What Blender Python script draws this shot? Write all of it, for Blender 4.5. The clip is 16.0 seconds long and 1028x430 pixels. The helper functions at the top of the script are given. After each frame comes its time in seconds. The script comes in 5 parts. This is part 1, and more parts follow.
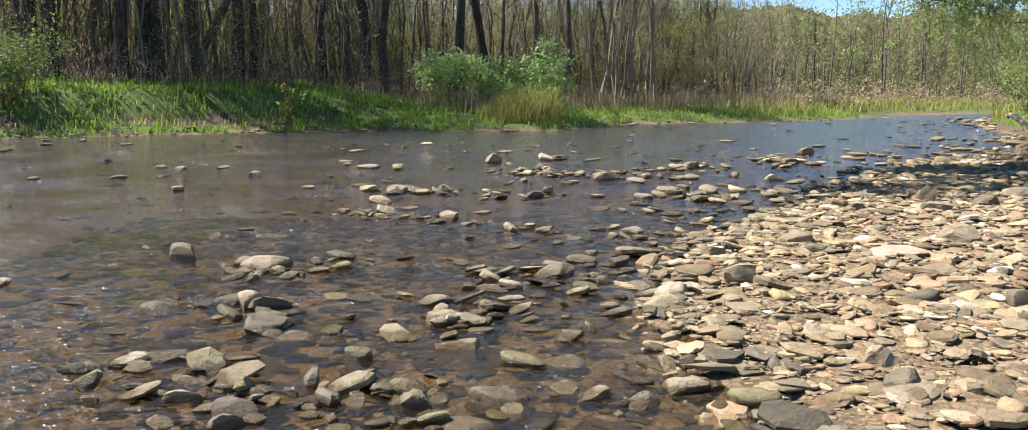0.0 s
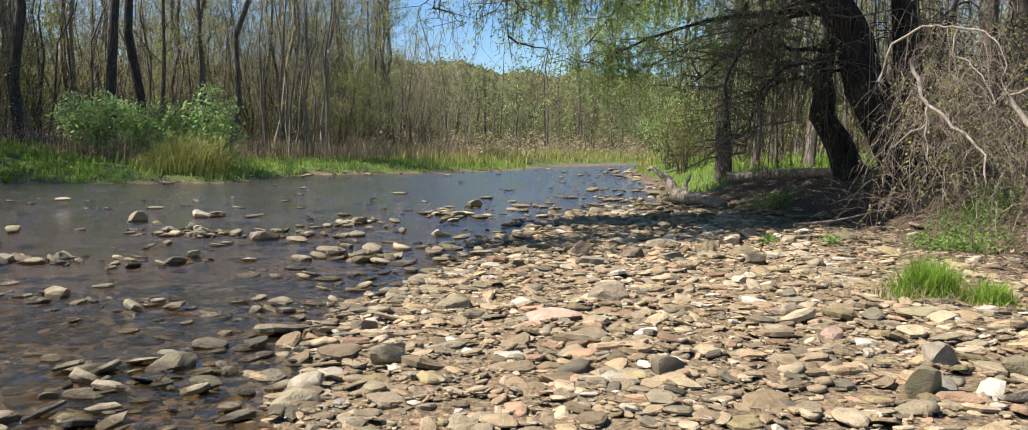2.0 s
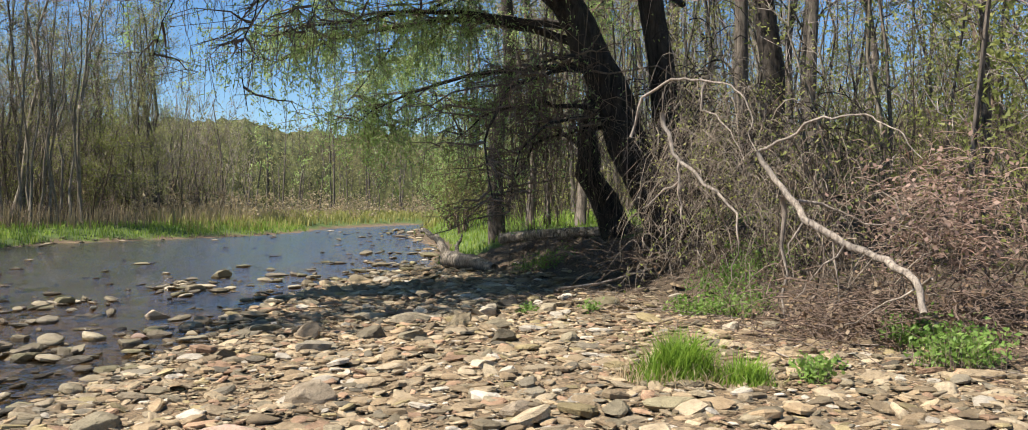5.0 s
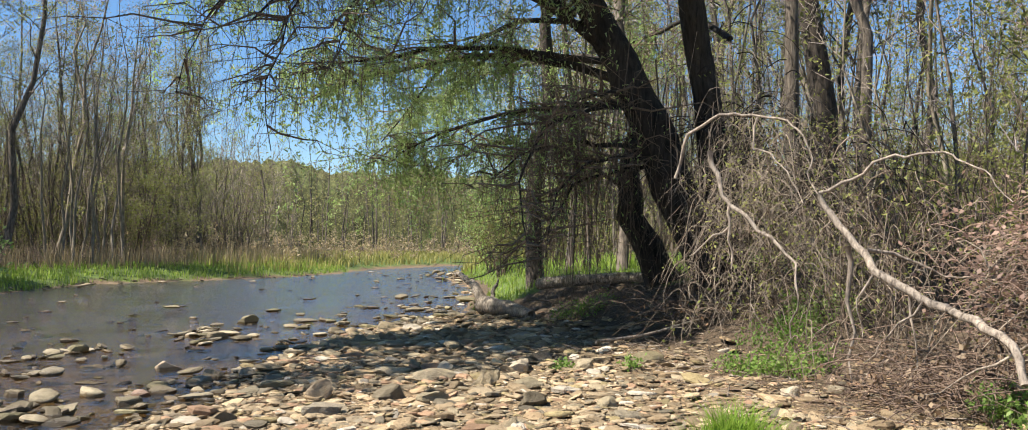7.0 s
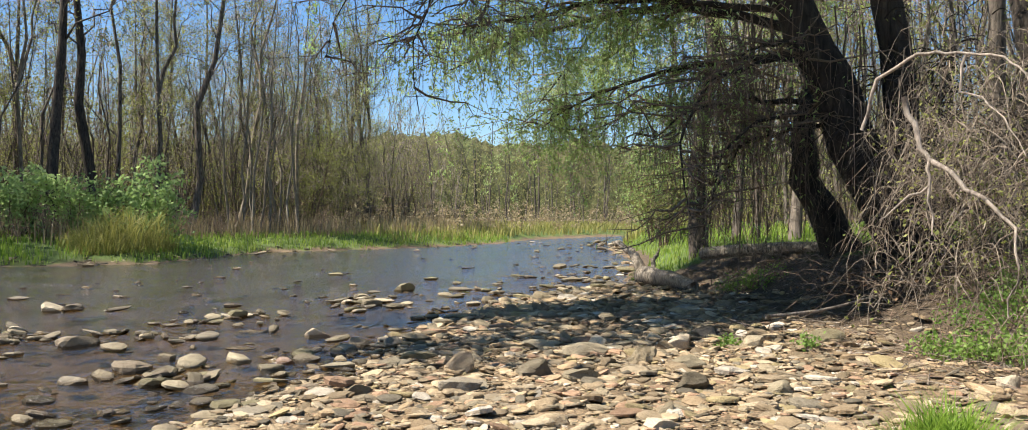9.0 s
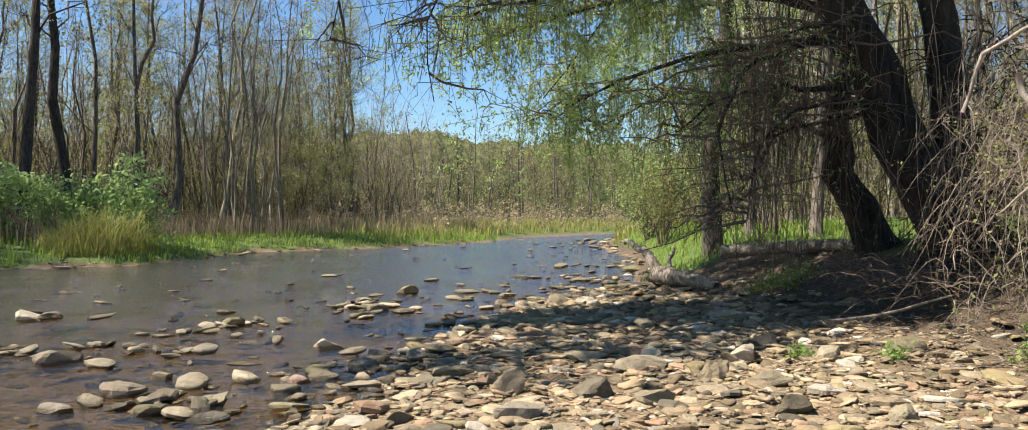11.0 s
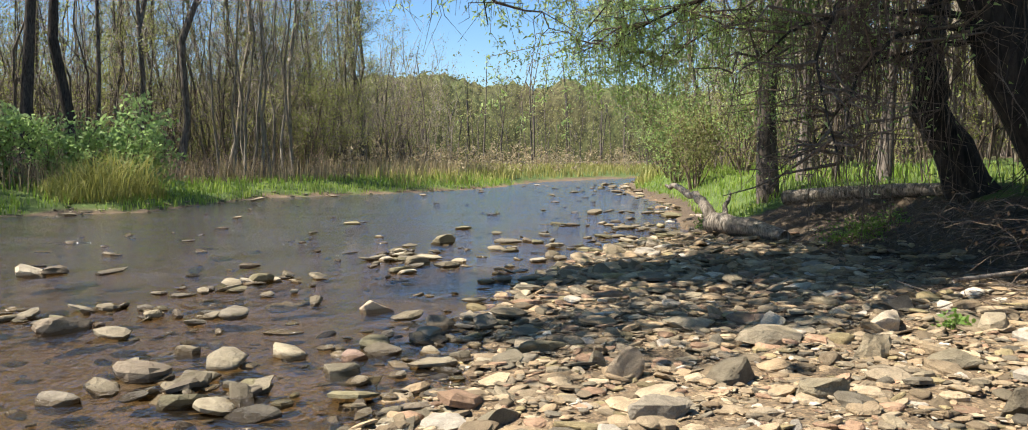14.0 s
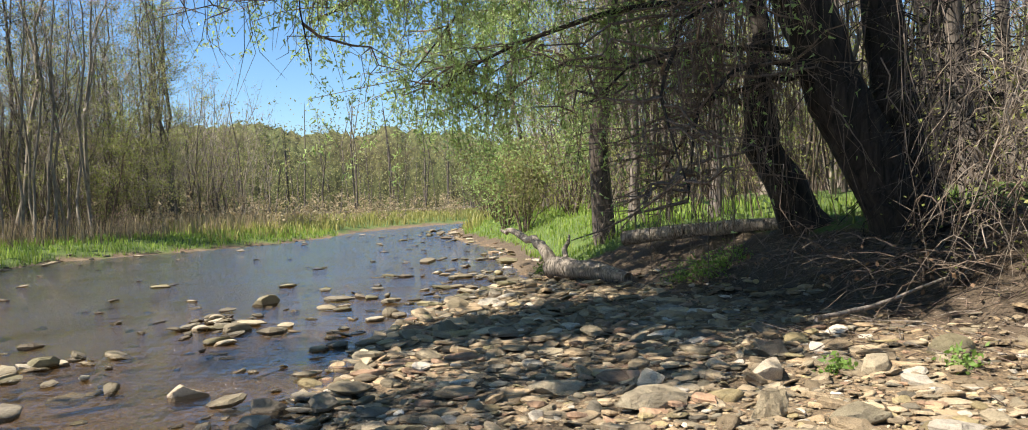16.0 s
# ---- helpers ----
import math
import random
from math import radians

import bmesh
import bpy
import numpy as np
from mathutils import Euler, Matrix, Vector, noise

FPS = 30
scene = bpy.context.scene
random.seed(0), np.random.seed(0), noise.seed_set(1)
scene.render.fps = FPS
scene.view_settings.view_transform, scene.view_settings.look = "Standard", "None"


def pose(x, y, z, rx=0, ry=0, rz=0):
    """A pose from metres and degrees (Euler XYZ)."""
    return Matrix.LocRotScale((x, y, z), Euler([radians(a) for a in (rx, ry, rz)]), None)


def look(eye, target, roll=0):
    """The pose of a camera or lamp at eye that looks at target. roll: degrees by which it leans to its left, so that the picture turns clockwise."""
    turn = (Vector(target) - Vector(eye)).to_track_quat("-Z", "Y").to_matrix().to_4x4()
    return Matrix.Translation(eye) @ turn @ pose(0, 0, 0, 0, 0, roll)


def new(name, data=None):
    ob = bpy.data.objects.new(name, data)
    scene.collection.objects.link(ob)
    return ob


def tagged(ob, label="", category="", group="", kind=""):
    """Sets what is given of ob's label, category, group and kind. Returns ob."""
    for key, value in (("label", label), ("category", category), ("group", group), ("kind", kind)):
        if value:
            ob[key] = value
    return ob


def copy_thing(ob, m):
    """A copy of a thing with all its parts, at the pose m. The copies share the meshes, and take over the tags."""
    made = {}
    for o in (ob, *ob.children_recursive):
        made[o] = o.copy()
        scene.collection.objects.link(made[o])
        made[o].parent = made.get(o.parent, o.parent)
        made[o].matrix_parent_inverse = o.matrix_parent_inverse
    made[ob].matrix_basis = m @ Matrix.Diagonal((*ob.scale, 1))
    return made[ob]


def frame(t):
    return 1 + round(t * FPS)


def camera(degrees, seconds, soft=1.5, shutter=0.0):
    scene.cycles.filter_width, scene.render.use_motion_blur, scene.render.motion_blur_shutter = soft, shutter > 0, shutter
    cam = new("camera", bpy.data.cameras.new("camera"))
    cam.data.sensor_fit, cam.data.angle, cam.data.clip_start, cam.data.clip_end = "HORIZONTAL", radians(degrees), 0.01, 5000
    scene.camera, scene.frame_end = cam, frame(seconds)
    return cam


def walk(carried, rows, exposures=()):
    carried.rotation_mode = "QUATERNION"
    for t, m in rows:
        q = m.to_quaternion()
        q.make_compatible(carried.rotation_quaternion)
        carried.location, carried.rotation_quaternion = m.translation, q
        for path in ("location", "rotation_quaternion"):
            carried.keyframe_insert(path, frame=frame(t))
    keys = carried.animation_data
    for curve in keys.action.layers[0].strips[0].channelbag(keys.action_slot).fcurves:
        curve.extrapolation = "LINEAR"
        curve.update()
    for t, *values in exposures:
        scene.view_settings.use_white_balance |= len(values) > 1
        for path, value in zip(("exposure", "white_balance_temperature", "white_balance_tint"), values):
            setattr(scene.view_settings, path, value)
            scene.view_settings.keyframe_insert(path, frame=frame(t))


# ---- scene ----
cam = camera(59.8, 16.0, soft=0.9)
PATH = [
    (0, (0.221, 0.676, 1.476), (0.203, 2.658, 1.213), 0.3),
    (0.5, (0.329, 0.913, 1.508), (0.487, 2.888, 1.231), -0.1),
    (1, (0.493, 1.098, 1.521), (0.792, 3.062, 1.29), 0.6),
    (1.5, (0.609, 1.264, 1.519), (1.088, 3.199, 1.348), 1.5),
    (2, (0.667, 1.446, 1.553), (1.337, 3.325, 1.406), 0.9),
    (2.5, (0.809, 1.551, 1.559), (1.633, 3.368, 1.43), -1.4),
    (3, (1.127, 1.777, 1.571), (2.079, 3.525, 1.379), -0.8),
    (3.5, (1.272, 1.909, 1.61), (2.242, 3.651, 1.454), -0.7),
    (4, (1.472, 2.096, 1.61), (2.509, 3.807, 1.606), 0.9),
    (4.2, (1.609, 2.142, 1.594), (2.695, 3.821, 1.563), 0.3),
    (6.3, (2.389, 3.128, 1.693), (3.397, 4.854, 1.756), -0.7),
    (6.5, (2.455, 3.141, 1.7), (3.423, 4.89, 1.775), 0.2),
    (7, (2.651, 3.281, 1.696), (3.646, 5.014, 1.775), 0.2),
    (7.5, (2.713, 3.41, 1.678), (3.742, 5.122, 1.775), 0.3),
    (8, (2.861, 3.554, 1.636), (3.733, 5.353, 1.68), -0.6),
    (8.5, (3.13, 3.782, 1.655), (3.864, 5.641, 1.7), -0.2),
    (8.7, (3.173, 3.871, 1.641), (3.842, 5.756, 1.652), -0.0),
    (10.8, (3.001, 5.399, 1.589), (3.677, 7.281, 1.619), 0.9),
    (11, (2.945, 5.443, 1.608), (3.656, 7.313, 1.617), -0.1),
    (11.5, (2.9, 5.704, 1.609), (3.585, 7.582, 1.558), -0.9),
    (12, (2.97, 6.001, 1.621), (3.697, 7.863, 1.545), -1.7),
    (12.5, (2.933, 6.323, 1.607), (3.681, 8.175, 1.509), -1.7),
    (13, (2.831, 6.702, 1.612), (3.522, 8.578, 1.56), -1.7),
    (13.5, (2.879, 7.046, 1.591), (3.484, 8.949, 1.463), -1.1),
    (14, (2.805, 7.271, 1.577), (3.503, 9.142, 1.462), -0.2),
    (14.5, (2.628, 7.597, 1.59), (3.59, 9.349, 1.519), -1.1),
    (15, (2.649, 7.789, 1.605), (3.641, 9.519, 1.462), -1.2),
    (15.5, (2.86, 8.045, 1.636), (3.864, 9.773, 1.582), -2.2),
    (16, (3.076, 8.322, 1.597), (4.128, 10.024, 1.577), -2.3),
]
walk(cam, [(t, look(eye, target, roll)) for t, eye, target, roll in PATH],
     [(0.0, 1.36, 6280, 10), (0.8, 1.22, 6280, 10), (2.5, 1.06, 6280, 10), (4.0, 0.98, 6280, 10), (6.5, 1.18, 6480, 10), (8.5, 1.24, 6480, 10), (11.0, 1.24, 6460, 10), (16.0, 1.32, 6420, 10)])

# ---- sky, sun ----
SUN_AZ, SUN_EL = radians(-76), radians(56)      # clockwise from +y, above the horizon
world = bpy.data.worlds.new("sky")
scene.world = world
world.use_nodes = True
wn, wl = world.node_tree.nodes, world.node_tree.links
sky = wn.new("ShaderNodeTexSky")
sky.sky_type, sky.sun_disc = "NISHITA", False
sky.sun_elevation, sky.sun_rotation = SUN_EL, SUN_AZ
sky.air_density, sky.dust_density, sky.ozone_density = 1.0, 0.0, 5.0
wn["Background"].inputs["Strength"].default_value = 0.07
tint = wn.new("ShaderNodeHueSaturation")
tint.inputs["Saturation"].default_value = 1.12
wl.new(sky.outputs[0], tint.inputs["Color"])
wl.new(tint.outputs[0], wn["Background"].inputs["Color"])
sun = new("sun", bpy.data.lights.new("sun", "SUN"))
sun.data.energy, sun.data.angle, sun.data.color = 5.0, radians(0.53), (1.0, 0.935, 0.845)
sun_from = Vector((math.sin(SUN_AZ) * math.cos(SUN_EL), math.cos(SUN_AZ) * math.cos(SUN_EL), math.sin(SUN_EL)))
sun.matrix_world = look(sun_from * 60, (0, 0, 0))


# ---- materials ----
def material(name, rough=0.9):
    """A node material with a Principled shader; returns it with a maker of nodes and a maker of links."""
    m = bpy.data.materials.new(name)
    m.use_nodes = True
    b = m.node_tree.nodes["Principled BSDF"]
    b.inputs["Roughness"].default_value = rough
    b.inputs["Specular IOR Level"].default_value = 0.3

    def n(kind, **given):
        node = m.node_tree.nodes.new("ShaderNode" + kind)
        for key, value in given.items():
            node.inputs[key.replace("_", " ")].default_value = value
        return node
    return m, b, n, m.node_tree.links.new


def ramp_of(n, stops):
    r = n("ValToRGB")
    e = r.color_ramp.elements
    while len(e) < len(stops):
        e.new(0.5)
    for item, (at, col) in zip(e, stops):
        item.position, item.color = at, (*col, 1)
    return r


def mix_of(n, link, kind, fac, a, b):
    """A colour mix; a, b and fac may be sockets or values."""
    x = n("MixRGB")
    x.blend_type = kind
    for i, v in enumerate((fac, a, b)):
        if isinstance(v, bpy.types.NodeSocket):
            link(v, x.inputs[i])
        else:
            x.inputs[i].default_value = v if i == 0 else (*v, 1)
    return x.outputs[0]


def stone_material(name, stops, wet=False):
    """Dull creek sandstone and shale: a colour for each stone, mottled grain, bedding lines and a rough skin."""
    m, b, n, link = material(name, 0.82)
    geo = n("NewGeometry")
    info = n("ObjectInfo")
    pick = n("Math"); pick.operation = "ADD"
    link(geo.outputs["Random Per Island"], pick.inputs[0]); link(info.outputs["Random"], pick.inputs[1])
    frac = n("Math"); frac.operation = "FRACT"; link(pick.outputs[0], frac.inputs[0])
    tone = ramp_of(n, stops)
    tone.color_ramp.interpolation = "CONSTANT"
    link(frac.outputs[0], tone.inputs[0])
    again = n("Math"); again.operation = "MULTIPLY"; link(frac.outputs[0], again.inputs[0]); again.inputs[1].default_value = 37.0
    frac2 = n("Math"); frac2.operation = "FRACT"; link(again.outputs[0], frac2.inputs[0])
    shade = n("MapRange"); link(frac2.outputs[0], shade.inputs[0])
    shade.inputs[3].default_value, shade.inputs[4].default_value = 0.42, 1.08
    col = mix_of(n, link, "MULTIPLY", 1.0, tone.outputs[0], shade.outputs[0])
    pos = geo.outputs["Position"]
    big = n("TexNoise", Scale=9.0, Detail=4.0, Roughness=0.6); link(pos, big.inputs["Vector"])
    bigr = ramp_of(n, [(0.3, (0.66, 0.62, 0.56)), (0.62, (1.18, 1.16, 1.12))]); link(big.outputs[0], bigr.inputs[0])
    col = mix_of(n, link, "MULTIPLY", 0.7, col, bigr.outputs[0])
    fine = n("TexNoise", Scale=90.0, Detail=5.0, Roughness=0.7); link(pos, fine.inputs["Vector"])
    finer = ramp_of(n, [(0.32, (0.66, 0.64, 0.62)), (0.62, (1.2, 1.19, 1.17))]); link(fine.outputs[0], finer.inputs[0])
    col = mix_of(n, link, "MULTIPLY", 0.75, col, finer.outputs[0])
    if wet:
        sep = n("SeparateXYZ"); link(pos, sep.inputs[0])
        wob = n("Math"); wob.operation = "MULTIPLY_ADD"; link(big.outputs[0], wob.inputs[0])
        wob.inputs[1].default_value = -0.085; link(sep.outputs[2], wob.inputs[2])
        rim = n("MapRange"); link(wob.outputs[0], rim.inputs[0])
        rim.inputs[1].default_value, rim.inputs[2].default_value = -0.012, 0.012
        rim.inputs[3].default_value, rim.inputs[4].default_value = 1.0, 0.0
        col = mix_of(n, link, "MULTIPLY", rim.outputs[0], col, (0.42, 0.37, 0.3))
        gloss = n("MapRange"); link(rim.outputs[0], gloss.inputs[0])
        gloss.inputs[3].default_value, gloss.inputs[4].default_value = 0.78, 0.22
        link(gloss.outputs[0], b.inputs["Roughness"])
    link(col, b.inputs["Base Color"])
    bump = n("Bump", Strength=0.9, Distance=0.016); link(fine.outputs[0], bump.inputs["Height"])
    bump2 = n("Bump", Strength=0.8, Distance=0.04); link(big.outputs[0], bump2.inputs["Height"]); link(bump.outputs[0], bump2.inputs["Normal"])
    link(bump2.outputs[0], b.inputs["Normal"])
    return m


STONES = [(0.0, (0.37, 0.28, 0.17)), (0.2, (0.45, 0.35, 0.22)), (0.38, (0.31, 0.255, 0.165)), (0.48, (0.43, 0.315, 0.185)),
          (0.62, (0.51, 0.41, 0.27)), (0.76, (0.24, 0.205, 0.145)), (0.82, (0.45, 0.29, 0.18)), (0.9, (0.40, 0.32, 0.165)), (0.95, (0.60, 0.53, 0.42))]
WET = [(0.0, (0.29, 0.24, 0.155)), (0.25, (0.36, 0.305, 0.205)), (0.5, (0.18, 0.155, 0.11)), (0.66, (0.27, 0.235, 0.13)), (0.8, (0.42, 0.36, 0.26)), (0.9, (0.2, 0.16, 0.11))]
m_stone = stone_material("bank_stone", STONES)
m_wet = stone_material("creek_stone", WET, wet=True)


def ground_material():
    """Stony silt by the water, leaf litter and soil on the banks, grassy soil where the ground carries turf."""
    m, b, n, link = material("ground", 0.95)
    geo = n("NewGeometry"); pos = geo.outputs["Position"]
    turf = n("Attribute"); turf.attribute_name = "turf"
    stony = n("Attribute"); stony.attribute_name = "stony"
    g1 = n("TexVoronoi", Scale=16.0); link(pos, g1.inputs["Vector"])
    g2 = n("TexNoise", Scale=45.0, Detail=6.0, Roughness=0.7); link(pos, g2.inputs["Vector"])
    g3 = n("TexNoise", Scale=1.3, Detail=4.0); link(pos, g3.inputs["Vector"])
    grit = ramp_of(n, [(0.3, (0.10, 0.074, 0.047)), (0.5, (0.22, 0.166, 0.105)), (0.7, (0.38, 0.29, 0.187))]); link(g2.outputs[0], grit.inputs[0])
    chip = ramp_of(n, [(0.0, (1.15, 1.12, 1.08)), (0.45, (0.75, 0.73, 0.7))]); link(g1.outputs["Distance"], chip.inputs[0])
    pebble = mix_of(n, link, "MULTIPLY", 0.8, grit.outputs[0], chip.outputs[0])
    g4 = n("TexVoronoi", Scale=42.0); link(pos, g4.inputs["Vector"])
    bits = ramp_of(n, [(0.0, (0.5, 0.48, 0.45)), (0.5, (1.0, 0.98, 0.94)), (1.0, (1.75, 1.6, 1.4))]); link(g4.outputs["Color"], bits.inputs[0])
    pebble = mix_of(n, link, "MULTIPLY", 0.9, pebble, bits.outputs[0])
    soil = ramp_of(n, [(0.3, (0.04, 0.028, 0.018)), (0.5, (0.095, 0.07, 0.045)), (0.7, (0.19, 0.14, 0.09))]); link(g2.outputs[0], soil.inputs[0])
    grass = ramp_of(n, [(0.32, (0.035, 0.06, 0.015)), (0.5, (0.08, 0.13, 0.025)), (0.68, (0.17, 0.17, 0.06))]); link(g2.outputs[0], grass.inputs[0])
    patch = n("Math"); patch.operation = "MULTIPLY_ADD"; link(g3.outputs[0], patch.inputs[0]); patch.inputs[1].default_value = 0.8
    link(turf.outputs["Fac"], patch.inputs[2])
    edge = n("MapRange"); link(patch.outputs[0], edge.inputs[0]); edge.inputs[1].default_value, edge.inputs[2].default_value = 0.8, 1.1
    col = mix_of(n, link, "MIX", edge.outputs[0], soil.outputs[0], grass.outputs[0])
    col = mix_of(n, link, "MIX", stony.outputs["Fac"], col, pebble)
    tone = ramp_of(n, [(0.35, (0.72, 0.7, 0.68)), (0.65, (1.08, 1.06, 1.04))]); link(g3.outputs[0], tone.inputs[0])
    link(mix_of(n, link, "MULTIPLY", 0.8, col, tone.outputs[0]), b.inputs["Base Color"])
    bump = n("Bump", Strength=0.7, Distance=0.03); link(g2.outputs[0], bump.inputs["Height"])
    bump2 = n("Bump", Strength=0.6, Distance=0.03); link(g1.outputs["Distance"], bump2.inputs["Height"]); link(bump.outputs[0], bump2.inputs["Normal"])
    link(bump2.outputs[0], b.inputs["Normal"])
    return m


def water_material():
    """Clear, tea-brown shallow water: a mirror that grows with the grazing angle over a tinted see-through body."""
    m = bpy.data.materials.new("creek_water")
    m.use_nodes = True
    nodes, link = m.node_tree.nodes, m.node_tree.links.new
    nodes.remove(nodes["Principled BSDF"])
    geo = nodes.new("ShaderNodeNewGeometry")
    maps = nodes.new("ShaderNodeMapping"); link(geo.outputs["Position"], maps.inputs["Vector"])
    maps.inputs["Rotation"].default_value, maps.inputs["Scale"].default_value = (0, 0, radians(28)), (1.0, 0.55, 1.0)
    height = None
    for scale, detail, weight in ((1.2, 1.0, 0.05), (4.2, 2.0, 0.05), (12.0, 2.0, 0.028)):
        t = nodes.new("ShaderNodeTexNoise")
        t.inputs["Scale"].default_value, t.inputs["Detail"].default_value, t.inputs["Distortion"].default_value = scale, detail, 0.6
        link(maps.outputs[0], t.inputs["Vector"])
        w = nodes.new("ShaderNodeMath"); w.operation = "MULTIPLY_ADD"
        link(t.outputs[0], w.inputs[0]); w.inputs[1].default_value = weight
        if height:
            link(height, w.inputs[2])
        else:
            w.inputs[2].default_value = 0.0
        height = w.outputs[0]
    # quick shallow runs, with sharp little waves between stones
    run = nodes.new("ShaderNodeTexNoise"); run.inputs["Scale"].default_value, run.inputs["Detail"].default_value = 0.55, 3.0
    link(geo.outputs["Position"], run.inputs["Vector"])
    swift = nodes.new("ShaderNodeMapRange"); link(run.outputs[0], swift.inputs[0])
    swift.inputs[1].default_value, swift.inputs[2].default_value, swift.inputs[3].default_value, swift.inputs[4].default_value = 0.42, 0.62, 0.008, 0.042
    chop = nodes.new("ShaderNodeTexNoise"); chop.inputs["Scale"].default_value, chop.inputs["Detail"].default_value, chop.inputs["Distortion"].default_value = 26.0, 2.0, 1.0
    link(maps.outputs[0], chop.inputs["Vector"])
    w = nodes.new("ShaderNodeMath"); w.operation = "MULTIPLY_ADD"
    link(chop.outputs[0], w.inputs[0]); link(swift.outputs[0], w.inputs[1]); link(height, w.inputs[2])
    height = w.outputs[0]
    bump = nodes.new("ShaderNodeBump"); bump.inputs["Strength"].default_value, bump.inputs["Distance"].default_value = 1.0, 1.0
    link(height, bump.inputs["Height"])
    fres = nodes.new("ShaderNodeFresnel"); fres.inputs["IOR"].default_value = 1.33; link(bump.outputs[0], fres.inputs["Normal"])
    level = nodes.new("ShaderNodeFresnel"); level.inputs["IOR"].default_value = 1.36
    part_of = nodes.new("ShaderNodeMath"); part_of.operation = "MULTIPLY"; link(level.outputs[0], part_of.inputs[0]); part_of.inputs[1].default_value = 0.82
    mean = nodes.new("ShaderNodeMath"); mean.operation = "MULTIPLY_ADD"; link(fres.outputs[0], mean.inputs[0]); mean.inputs[1].default_value = 0.5
    link(part_of.outputs[0], mean.inputs[2])
    clear = nodes.new("ShaderNodeBsdfTransparent"); clear.inputs[0].default_value = (0.70, 0.62, 0.46, 1)
    silt = nodes.new("ShaderNodeBsdfDiffuse"); silt.inputs[0].default_value = (0.19, 0.145, 0.085, 1)
    body = nodes.new("ShaderNodeMixShader"); body.inputs[0].default_value = 0.05
    link(clear.outputs[0], body.inputs[1]); link(silt.outputs[0], body.inputs[2])
    gloss = nodes.new("ShaderNodeBsdfGlossy"); gloss.inputs["Roughness"].default_value = 0.17; link(bump.outputs[0], gloss.inputs["Normal"])
    sharp = nodes.new("ShaderNodeBsdfGlossy"); sharp.inputs["Roughness"].default_value = 0.03; link(bump.outputs[0], sharp.inputs["Normal"])
    skin = nodes.new("ShaderNodeMixShader"); skin.inputs[0].default_value = 0.5
    link(gloss.outputs[0], skin.inputs[1]); link(sharp.outputs[0], skin.inputs[2])
    mix = nodes.new("ShaderNodeMixShader")
    link(mean.outputs[0], mix.inputs[0]); link(body.outputs[0], mix.inputs[1]); link(skin.outputs[0], mix.inputs[2])
    link(mix.outputs[0], nodes["Material Output"].inputs["Surface"])
    return m


def bark_material(name, dark, light, scale=1.0, rough=0.9):
    m, b, n, link = material(name, rough)
    tex = n("TexCoord")
    maps = n("Mapping"); link(tex.outputs["Object"], maps.inputs["Vector"])
    maps.inputs["Scale"].default_value = (scale, scale, scale * 0.18)
    ridge = n("TexNoise", Scale=16.0, Detail=6.0, Roughness=0.65, Distortion=0.5); link(maps.outputs[0], ridge.inputs["Vector"])
    blot = n("TexNoise", Scale=2.5, Detail=3.0); link(tex.outputs["Object"], blot.inputs["Vector"])
    col = ramp_of(n, [(0.34, dark), (0.66, light)]); link(ridge.outputs[0], col.inputs[0])
    tone = ramp_of(n, [(0.35, (0.68, 0.68, 0.68)), (0.65, (1.12, 1.1, 1.06))]); link(blot.outputs[0], tone.inputs[0])
    link(mix_of(n, link, "MULTIPLY", 0.8, col.outputs[0], tone.outputs[0]), b.inputs["Base Color"])
    bump = n("Bump", Strength=0.8, Distance=0.04 / scale); link(ridge.outputs[0], bump.inputs["Height"]); link(bump.outputs[0], b.inputs["Normal"])
    return m


def leaf_material(name, stops, through_light=0.45):
    """Thin leaves or blades: a colour for each, with light coming through."""
    m = bpy.data.materials.new(name)
    m.use_nodes = True
    nodes, link = m.node_tree.nodes, m.node_tree.links.new
    b = nodes["Principled BSDF"]
    b.inputs["Roughness"].default_value = 0.55
    b.inputs["Specular IOR Level"].default_value = 0.25

    def n(kind, **given):
        node = nodes.new("ShaderNode" + kind)
        for key, value in given.items():
            node.inputs[key.replace("_", " ")].default_value = value
        return node
    geo, info = n("NewGeometry"), n("ObjectInfo")
    add = n("Math"); add.operation = "MULTIPLY_ADD"; link(info.outputs["Random"], add.inputs[0]); add.inputs[1].default_value = 0.5
    half = n("Math"); half.operation = "MULTIPLY"; link(geo.outputs["Random Per Island"], half.inputs[0]); half.inputs[1].default_value = 0.5
    link(half.outputs[0], add.inputs[2])
    col = ramp_of(n, stops); link(add.outputs[0], col.inputs[0])
    patch = n("TexNoise", Scale=0.7, Detail=2.0); link(geo.outputs["Position"], patch.inputs["Vector"])
    tone = ramp_of(n, [(0.35, (0.75, 0.78, 0.75)), (0.65, (1.15, 1.12, 1.05))]); link(patch.outputs[0], tone.inputs[0])
    both = mix_of(n, link, "MULTIPLY", 0.8, col.outputs[0], tone.outputs[0])
    link(both, b.inputs["Base Color"])
    thin = n("BsdfTranslucent"); link(both, thin.inputs["Color"])
    mix = n("MixShader"); mix.inputs[0].default_value = through_light
    link(b.outputs[0], mix.inputs[1]); link(thin.outputs[0], mix.inputs[2])
    link(mix.outputs[0], nodes["Material Output"].inputs["Surface"])
    return m


